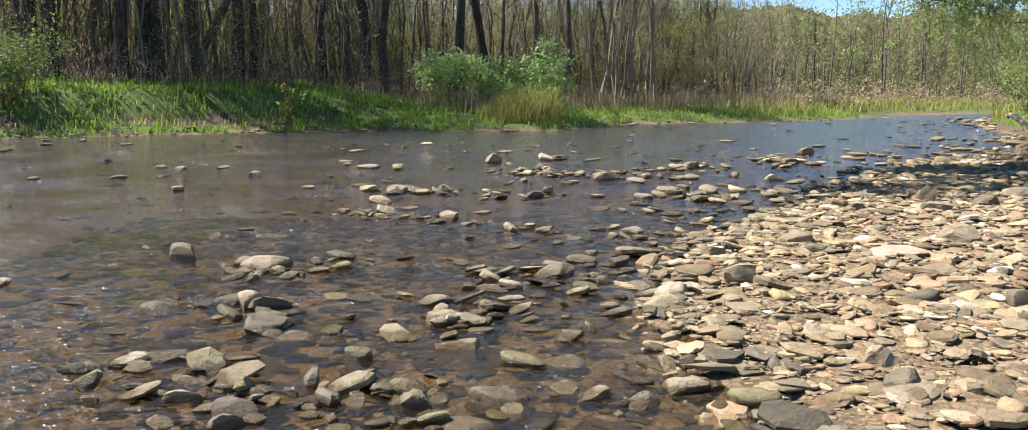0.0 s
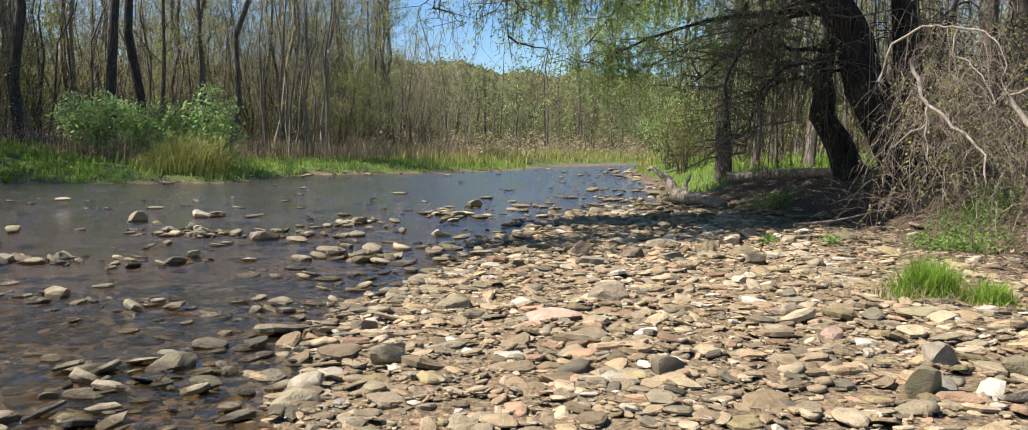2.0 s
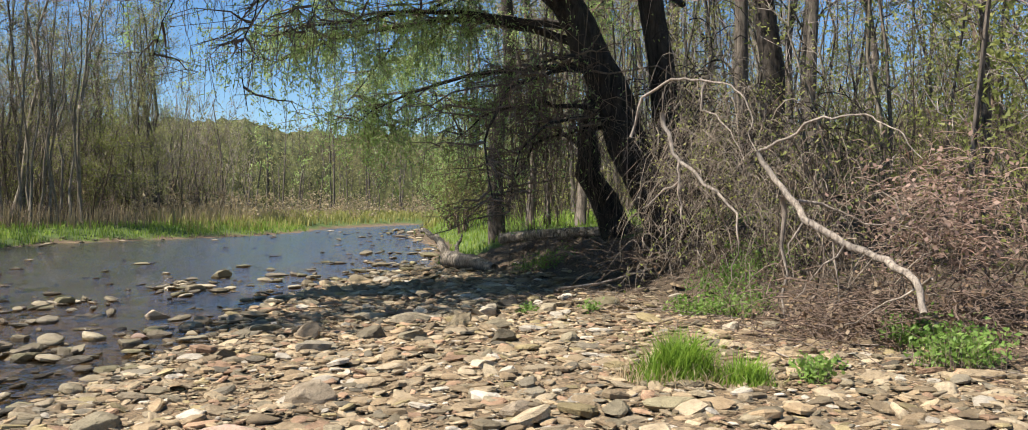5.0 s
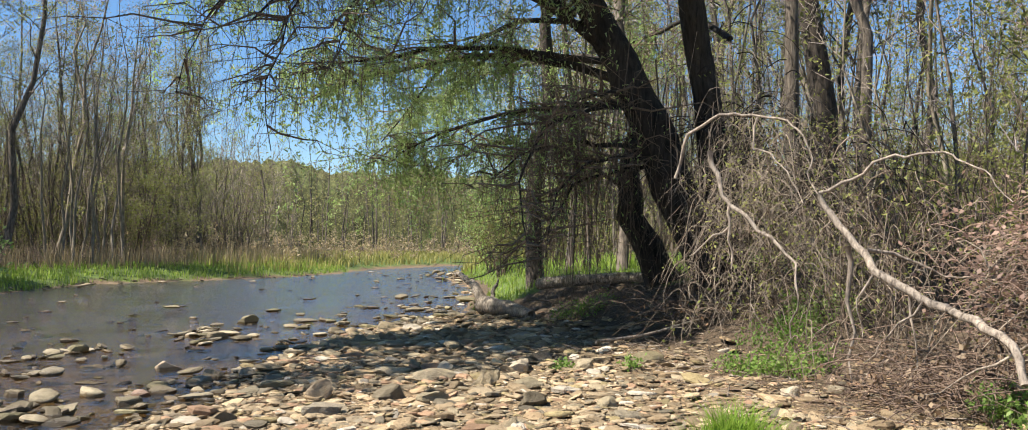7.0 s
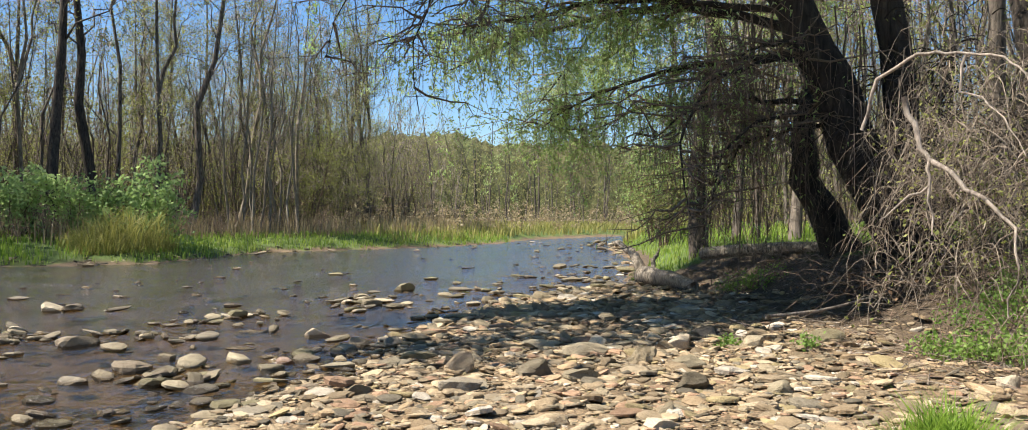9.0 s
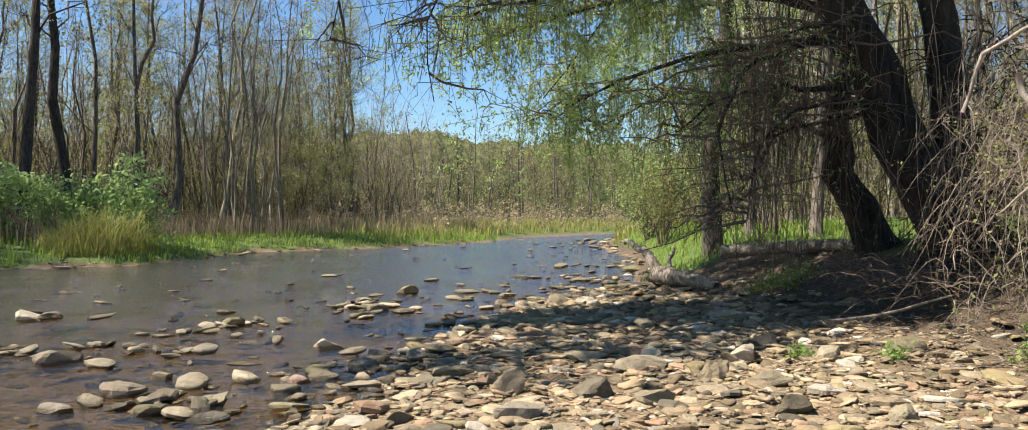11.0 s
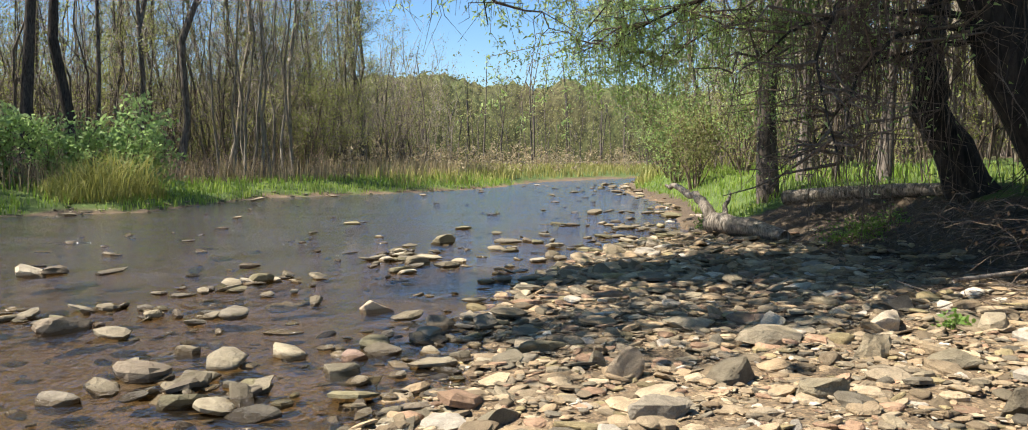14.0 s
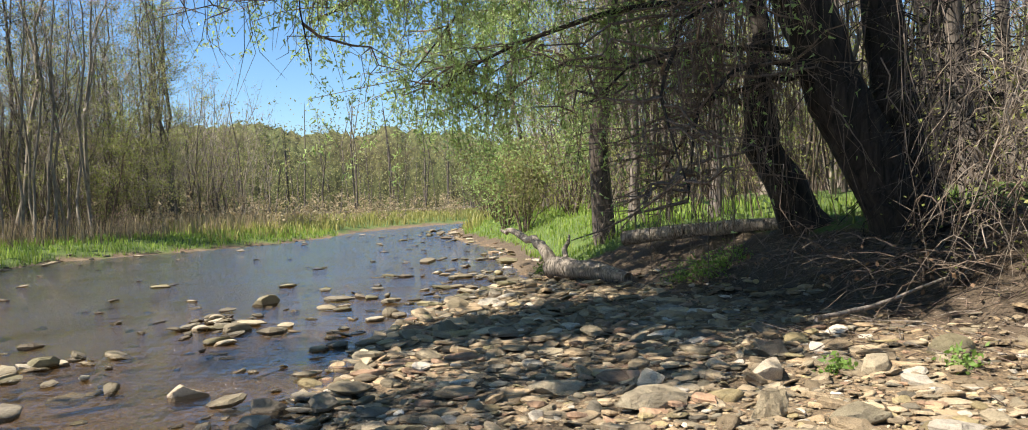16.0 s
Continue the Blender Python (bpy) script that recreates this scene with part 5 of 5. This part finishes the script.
# ---- fallen wood ----
def limb_thing(name, pts, rad, mat, label, category, sides=9, seed=1, forks=()):
    """A lying or leaning piece of wood; forks are side branches, each a part."""
    rng = np.random.default_rng(seed)
    o = np.array(pts[0], float)
    t = thing(name, o, label, category)
    pts = np.array(pts, float) - o
    k = 4
    fine = np.concatenate([pts[i] + (pts[i + 1] - pts[i]) * np.linspace(0, 1, k)[:-1, None] for i in range(len(pts) - 1)] + [pts[-1:]])
    r = np.interp(np.linspace(0, 1, len(fine)), np.linspace(0, 1, len(rad)), rad)
    fine[1:-1] += rng.normal(0, 1, (len(fine) - 2, 3)) * r[1:-1, None] * 0.18
    p = Pile()
    tube(p, fine, r * rng.uniform(0.9, 1.1, len(r)), sides)
    part("stem", p, mat, t)
    for f, fr in forks:
        f = np.array(f, float) - o
        p = Pile()
        line = np.concatenate([bend(f[i], f[i + 1], rng, 4, 0.05)[:-1] for i in range(len(f) - 1)] + [f[-1:]])
        tube(p, line, np.linspace(fr, fr * 0.25, len(line)) * (0.8 if fr < 0.05 else 1), 6)
        part("branch", p, mat, t)
    return t


limb_thing("driftwood_log", [(13.3, 21.0, 0.2), (13.35, 22.2, 0.3), (13.4, 23.6, 0.3)], [0.11, 0.2, 0.24], m_log, "weathered grey driftwood log on the creek bank", "log", 10, 2,
           [([(13.35, 23.3, 0.3), (13.35, 23.85, 0.68), (13.5, 24.4, 0.88), (13.9, 26.0, 1.04), (14.25, 27.0, 1.02)], 0.15), ([(13.4, 23.2, 0.4), (13.75, 23.5, 0.8), (13.85, 23.6, 0.95)], 0.07)])
limb_thing("fallen_log", [(14.35, 22.4, 0.86), (14.7, 21.2, 1.0), (15.0, 20.0, 1.08), (15.2, 18.9, 1.12)], [0.14, 0.14, 0.13, 0.11], m_log, "long weathered log lying along the bank edge", "log", 10, 3)
limb_thing("fallen_branch", [(9.3, 7.2, 0.7), (9.42, 7.35, 0.98), (9.68, 7.85, 1.12), (9.89, 8.26, 1.2), (9.82, 8.55, 1.33), (9.76, 8.87, 1.51), (9.82, 9.04, 1.68), (9.83, 9.34, 1.95), (9.85, 9.61, 2.27)],
           [0.03, 0.036, 0.04, 0.042, 0.042, 0.042, 0.038, 0.034, 0.03], m_dead, "bare pale fallen branch arching over the brush", "branch", 8, 4,
           [([(9.65, 11.59, 2.57), (9.66, 11.38, 3.07), (9.79, 11.1, 3.23), (9.9, 10.85, 3.27), (10.02, 10.61, 3.22), (10.1, 10.25, 3.13), (10.08, 10.01, 2.94), (10.09, 9.89, 2.68), (10.01, 9.86, 2.43), (9.85, 9.61, 2.27)], 0.026),
            ([(10.02, 10.61, 3.2), (9.94, 10.61, 2.85), (10.01, 10.41, 2.78), (10.0, 10.16, 2.56), (9.95, 9.9, 2.2)], 0.02),
            ([(9.73, 11.08, 2.85), (9.72, 10.88, 2.38), (9.72, 10.75, 2.21), (9.66, 10.69, 1.96), (9.6, 10.6, 1.5)], 0.042),
            ([(9.72, 10.75, 2.21), (9.75, 10.46, 2.03), (9.82, 10.1, 1.74), (9.86, 9.92, 1.57), (9.79, 9.83, 1.24), (9.75, 9.9, 0.8)], 0.034), ([(9.66, 10.69, 1.96), (9.46, 10.87, 1.78), (9.27, 10.91, 1.64)], 0.022),
            ([(9.86, 9.6, 2.29), (9.98, 9.29, 2.41), (10.07, 8.98, 2.6), (10.16, 8.69, 2.62), (10.21, 8.45, 2.62), (10.22, 8.26, 2.51), (10.26, 8.04, 2.38), (10.28, 7.85, 2.13)], 0.024),
            ([(9.84, 9.02, 1.71), (10.2, 8.88, 1.63), (10.48, 8.66, 1.46), (10.8, 8.34, 1.43)], 0.028), ([(9.82, 8.55, 1.33), (9.8, 8.5, 1.0), (9.85, 8.5, 0.6)], 0.02), ([(9.8, 8.4, 1.25), (9.6, 8.6, 0.95), (9.45, 8.8, 0.65)], 0.016),
            ([(9.76, 8.87, 1.51), (9.6, 8.95, 1.25), (9.62, 8.9, 0.9)], 0.018), ([(9.9, 9.3, 1.75), (9.95, 9.35, 1.2), (9.95, 9.3, 0.4)], 0.045), ([(9.5, 7.25, 1.0), (9.5, 7.7, 0.75), (9.4, 8.1, 0.5)], 0.02)])
limb_thing("leaning_tree", [(-16.57, 45.6, 1.2), (-16.0, 45.8, 3.4), (-14.9, 46.2, 5.5), (-13.6, 46.7, 8.0), (-12.8, 46.9, 11.0)], [0.3, 0.24, 0.21, 0.17, 0.06], m_bark, "dark trunk leaning between the upright forest trees", "tree", 8, 14)
limb_thing("dry_stick", [(10.6, 14.6, 0.3), (11.4, 14.5, 0.36), (12.4, 14.3, 0.6)], [0.03, 0.025, 0.015], m_dead, "pale dry stick lying on the stones", "stick", 6, 5)


def tangle(name, centre, spread, count, reach, mat, leaf_mat, leaf_n, label, seed, droop=0.5, thick=0.007):
    """A mass of thin arching dead vines and twigs."""
    rng = np.random.default_rng(seed)
    c = np.array(centre, float)
    t = thing(name, c, label, "brush")
    p, lv = Pile(), Pile()
    for _ in range(count):
        st = rng.normal(0, 1, 3) * np.array(spread)
        st[2] = max(st[2], 0.05 - c[2])
        d = rng.normal(0, 1, 3); d[2] = abs(d[2]) * 0.5; d /= np.linalg.norm(d)
        length = reach * rng.uniform(0.4, 1.2)
        s = np.linspace(0, 1, 6)[:, None]
        line = st + d * length * s
        line[:, 2] -= droop * length * (s[:, 0] ** 2)
        line += rng.normal(0, 0.035 * length, (6, 3)) * s
        ground_z = height(line[:, 0] + c[0], line[:, 1] + c[1]) - c[2] + 0.03
        line[:, 2] = np.maximum(line[:, 2], ground_z)
        tube(p, line, thick * rng.uniform(0.6, 1.8) * np.array([1.2, 1.1, 1, 0.9, 0.7, 0.4]), 3)
        if leaf_n and rng.uniform() < 0.5:
            leaves(lv, line[rng.integers(2, 6, leaf_n)] + rng.normal(0, 0.05, (leaf_n, 3)), 0.05, rng, 1.3)
    part("vines", p, mat, t)
    if lv.v:
        part("leaves", lv, leaf_mat, t, smooth=False)
    return t


def cane_brush(name, box, count, mat, label, seed, top=3.1, leaf_n=3, thick=0.004, drop=(0.3, 1.4)):
    """Brambly brush: canes that arch over and hang down in curls, with side twigs and a few new leaves."""
    rng = np.random.default_rng(seed)
    o = np.array([(box[0] + box[1]) / 2, (box[2] + box[3]) / 2, float(height(np.array([(box[0] + box[1]) / 2]), np.array([(box[2] + box[3]) / 2]))[0])])
    t = thing(name, o, label, "brush")
    p, tw, lv = Pile(), Pile(), Pile()
    for _ in range(count):
        u, v = rng.uniform(-1, 1, 2)
        x, y = o[0] + u * (box[1] - box[0]) / 2, o[1] + v * (box[3] - box[2]) / 2
        dome = max(0.25, 1 - 0.55 * (u * u + v * v)) * (top - o[2])
        z = o[2] + dome * rng.uniform(0.4, 1.0) ** 0.7
        a = rng.uniform(0, 6.3)
        run, fall = rng.uniform(0.25, 0.95), rng.uniform(*drop) * rng.uniform(0.3, 1.0)
        k, turn = np.linspace(0, 1, 8), rng.normal(0, 1.3)
        line = np.stack([x + np.cos(a + turn * k) * run * k, y + np.sin(a + turn * k) * run * k, z + 0.5 * run * np.sin(np.pi * k) - fall * k ** 1.7], 1)
        line += np.cumsum(rng.normal(0, 0.016, (8, 3)), axis=0)
        line[:, 2] = np.maximum(line[:, 2], height(line[:, 0], line[:, 1]) + 0.02)
        line -= o
        tube(p, line, thick * rng.uniform(0.5, 1.8) * np.array([1.3, 1.2, 1.1, 1, 0.9, 0.75, 0.55, 0.3]), 3)
        st = line[rng.integers(1, 7, 4)]
        w = rng.normal(0, 0.17, (4, 3)) - np.array([0, 0, 0.05])
        spikes(tw, st, st + w, thick * 0.75)
        if leaf_n and rng.uniform() < 0.28:
            leaves(lv, st[rng.integers(0, 4, leaf_n)] + rng.normal(0, 0.05, (leaf_n, 3)), 0.036, rng, 1.4)
    tagged(part("tangle", p, mat, t), kind="stuff")
    tagged(part("spray", tw, mat, t), kind="stuff")
    if lv.v:
        part("leaves", lv, m_spring, t, smooth=False)
    return t


cane_brush("vine_brush", (9.8, 11.5, 9.7, 11.9), 130, m_cane, "dome of pale dry drooping canes with a few new leaves", 81, 3.25, 6)
cane_brush("vine_brush", (11.0, 12.7, 11.4, 13.3), 260, m_cane, "pale arching canes with yellow-green leaves before the willow", 82, 4.3, 12)
cane_brush("vine_brush", (9.9, 11.4, 7.6, 9.8), 75, m_cane, "heap of pale grey dry brush beside the fallen branch", 79, 2.5, 4)
cane_brush("dark_brush", (11.6, 13.8, 9.5, 14.2), 190, m_twig, "brown tangled brush in the shade behind the pale canes", 78, 3.4, 2, 0.006)
tangle("dead_brush", (10.1, 8.5, 0.5), (0.42, 0.42, 0.16), 520, 0.6, m_redtwig, m_litter, 2, "low heap of reddish-brown dead twigs at the bank foot", 83, 0.5, 0.004)
tangle("dead_brush", (10.7, 7.7, 0.6), (0.4, 0.5, 0.2), 320, 0.7, m_redtwig, m_litter, 2, "reddish-brown dead brush behind leafy weeds", 77, 0.5, 0.004)
tangle("dead_brush", (10.9, 8.0, 1.45), (0.38, 0.4, 0.38), 900, 0.36, m_pinkweed, m_pinkweed, 2, "puff of pinkish-tan dry weeds behind the brush", 86, 0.4, 0.003)
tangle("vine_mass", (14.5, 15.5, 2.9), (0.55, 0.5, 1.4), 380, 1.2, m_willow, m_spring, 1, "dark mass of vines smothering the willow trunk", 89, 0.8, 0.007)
# added vines whose near-black colour stands for the shade behind the canes
tangle("vine_mass", (13.2, 12.6, 1.9), (0.7, 0.7, 0.8), 260, 1.2, m_willow, m_spring, 2, "tangle of vines coloured near-black for the shade behind the pale brush", 90, 0.8, 0.006)
tangle("root_brush", (12.6, 15.4, 0.75), (0.8, 1.0, 0.15), 240, 0.9, m_twig, m_litter, 2, "brown brush and exposed roots under the willow", 85, 0.5, 0.005)


def vine_curtain(name, a, b, top, count, mat, label, seed, thick=0.008):
    """Thin vines hanging from the boughs almost to the ground, with short side twigs."""
    rng = np.random.default_rng(seed)
    a, b = np.array(a, float), np.array(b, float)
    t = thing(name, ((a[0] + b[0]) / 2, (a[1] + b[1]) / 2, top), label, "vines")
    o = np.array([(a[0] + b[0]) / 2, (a[1] + b[1]) / 2, top])
    for _ in range(count):
        p = Pile()
        q = a + (b - a) * rng.uniform() + rng.normal(0, 0.35, 2)
        g = float(height(q[:1], q[1:])[0])
        low = g + rng.uniform(0.05, 2.0) ** 1.3
        high = top + rng.normal(0, 0.7)
        s = np.linspace(0, 1, 8)[:, None]
        slant = rng.normal(0, 0.35, 2)
        line = np.concatenate([q + slant * (1 - s) + np.cumsum(rng.normal(0, 0.05, (8, 2)), axis=0), high + (low - high) * s], 1) - o
        tube(p, line, thick * rng.uniform(0.5, 1.9) * np.linspace(1.2, 0.4, 8), 3)
        for _ in range(7):
            i = rng.integers(1, 7)
            w = rng.normal(0, 0.3, 3); w[2] -= 0.15
            spike(p, line[i], line[i] + w, 0.004)
        part("vine", p, mat, t)


vine_curtain("hanging_vines", (12.6, 18.0), (14.2, 20.2), 5.2, 55, m_twig, "curtain of thin dark vines hanging from the willow", 84, 0.009)
vine_curtain("hanging_vines", (13.6, 17.6), (15.0, 17.2), 4.6, 34, m_twig, "dark vines hanging round the willow trunk", 87, 0.009)
vine_curtain("hanging_vines", (12.2, 14.4), (14.6, 14.6), 4.0, 50, m_greytwig, "pale dry vines hanging before the big trunk", 88, 0.005)


def litter(name, box, count, keep, reach, r, mat, label, seed):
    """Twigs and sticks strewn on the ground, as one mass."""
    rng = np.random.default_rng(seed)
    x, y = in_area(rng, count, box, keep)
    n = len(x)
    a, ln = rng.uniform(0, 6.3, n), reach * rng.uniform(0.3, 1.3, n)
    ex, ey = x + np.cos(a) * ln, y + np.sin(a) * ln
    p = Pile()
    spikes(p, np.stack([x, y, height(x, y) + 0.03], 1), np.stack([ex, ey, height(ex, ey) + 0.03 + rng.uniform(0, 0.3, n) * ln], 1), r * rng.uniform(0.5, 1.6, n))
    return tagged(part(name, p, mat), label, "twigs", kind="stuff")


litter("twig_litter", (8.5, 16, 6, 19), 3000, lambda x, y: (side_of(TOE, x, y) > -1.7) & (side_of(TOE, x, y) < 3), 0.3, 0.005, m_redtwig, "brown dead twigs littering the foot of the bank", 121)
litter("twig_litter", (8.5, 16, 6, 19), 700, lambda x, y: (side_of(TOE, x, y) > -2.2) & (side_of(TOE, x, y) < 2), 0.5, 0.007, m_cane, "pale dry sticks strewn along the bank", 122)
litter("twig_litter", (-30, -4, 26, 46), 5000, lambda x, y: far_side(0.3, 7)(x, y), 0.5, 0.011, m_redtwig, "dead stalks and twigs on the far cut bank", 123)


def tuft(at, radius, tall, count, mat, label, seed):
    """A domed clump of grass, longest in the middle, with dry blades at its skirt."""
    rng = np.random.default_rng(seed)
    z = float(height(np.array([at[0]]), np.array([at[1]]))[0])
    t = thing("grass_tuft", (at[0], at[1], z), label, "grass", "grass tufts on the bank")
    p, dry = Pile(), Pile()
    for share, reach, h in ((0.35, 0.45, 1.0), (0.4, 0.8, 0.8), (0.25, 1.15, 0.5)):
        n = int(count * share)
        a, r = rng.uniform(0, 6.3, n), radius * reach * np.sqrt(rng.uniform(0, 1, n))
        blades(p, np.stack([np.cos(a) * r, np.sin(a) * r * 0.8, np.full(n, -0.03)], -1), tall * h, 0.011, rng, 0.9)
    n = count // 6
    a, r = rng.uniform(0, 6.3, n), radius * rng.uniform(0.6, 1.25, n)
    blades(dry, np.stack([np.cos(a) * r, np.sin(a) * r, np.full(n, -0.02)], -1), tall * 0.5, 0.01, rng, 1.6)
    part("green_clump", p, mat, t, smooth=False)
    part("dry_skirt", dry, m_straw, t, "dry straw-coloured blades", smooth=False)


def weed(at, radius, tall, count, label, seed):
    """A low leafy weed patch: short stalks with broad leaves."""
    rng = np.random.default_rng(seed)
    z = float(height(np.array([at[0]]), np.array([at[1]]))[0])
    t = thing("weed_patch", (at[0], at[1], z), label, "weeds", "leafy weeds of the bank")
    stalks, lv = Pile(), Pile()
    for _ in range(count):
        a, r = rng.uniform(0, 6.3), radius * math.sqrt(rng.uniform(0, 1)) * rng.uniform(0.6, 1.2)
        x, y = math.cos(a) * r, math.sin(a) * r
        foot = np.array([x, y, float(height(np.array([at[0] + x]), np.array([at[1] + y]))[0]) - z])
        top = foot + np.array([rng.normal(0, 0.05), rng.normal(0, 0.05), tall * rng.uniform(0.4, 1.1)])
        spike(stalks, foot, top, 0.004)
        leaves(lv, foot + (top - foot) * rng.uniform(0.3, 1.1, (7, 1)) + rng.normal(0, 0.03, (7, 3)), 0.035, rng, 1.6)
    tagged(part("stalk", stalks, m_twig, t), kind="stuff")
    part("foliage", lv, m_weed, t, smooth=False)


tuft((7.2, 8.05), 0.4, 0.46, 1700, m_grass, "thick bright green grass tuft among the stones", 91)
tuft((7.5, 7.6), 0.3, 0.3, 560, m_grass, "low green grass tuft with dry straw blades", 92)
weed((7.9, 7.25), 0.15, 0.18, 60, "small green leafy weed among the stones", 93)
weed((9.3, 6.85), 0.36, 0.34, 190, "leafy green weeds below the dry brush", 94)
weed((10.0, 7.75), 0.3, 0.3, 130, "leafy green weeds at the bank foot", 95)
weed((10.5, 11.2), 0.42, 0.2, 110, "low green weeds at the edge of the stones", 96)
weed((10.9, 10.8), 0.45, 0.35, 130, "leafy green weeds under the dry canes", 97)
weed((11.9, 12.0), 0.6, 0.3, 110, "leafy green weeds on the shaded bank", 98)
weed((12.9, 12.4), 0.8, 0.35, 180, "leafy green weeds behind the dry canes", 99)
weed((9.55, 12.35), 0.12, 0.14, 22, "small pale green weed between bank stones", 103)
weed((9.0, 13.1), 0.1, 0.12, 22, "small green weed between bank stones", 100)
weed((13.6, 19.4), 0.7, 0.3, 160, "leafy green weeds on the bank edge", 101)
weed((13.9, 24.4), 0.4, 0.3, 100, "green weeds beside the driftwood log", 102)


# ---- single stones of the bar, nearest the walk ----
def bar_pieces():
    rng = np.random.default_rng(97)
    shapes = []
    for k in range(24):
        v, f = slab_shape(rng, int(rng.integers(7, 10))) if k % 3 else stone_shape(rng, 2, True)
        p = Pile()
        p.add(v, f, k % 3 == 0)
        shapes.append(p.mesh("stone", m_stone))
    x, y = in_area(rng, 900, (1.8, 8.5, 5.2, 13.2), on_bar)
    x, y = x[:300], y[:300]
    for k, (a, b, z, s) in enumerate(zip(x, y, height(x, y), sizes(rng, len(x), 0.17, 0.35, 0.1, 0.33))):
        ob = part("stone", shapes[k % 24], None, ground)
        ob.matrix_basis = Matrix.LocRotScale((a, b, z + 0.03 * s), Euler((rng.normal(0, 0.14), rng.normal(0, 0.14), rng.uniform(0, 6.3))), (s, s, s * rng.uniform(0.8, 1.25)))


bar_pieces()
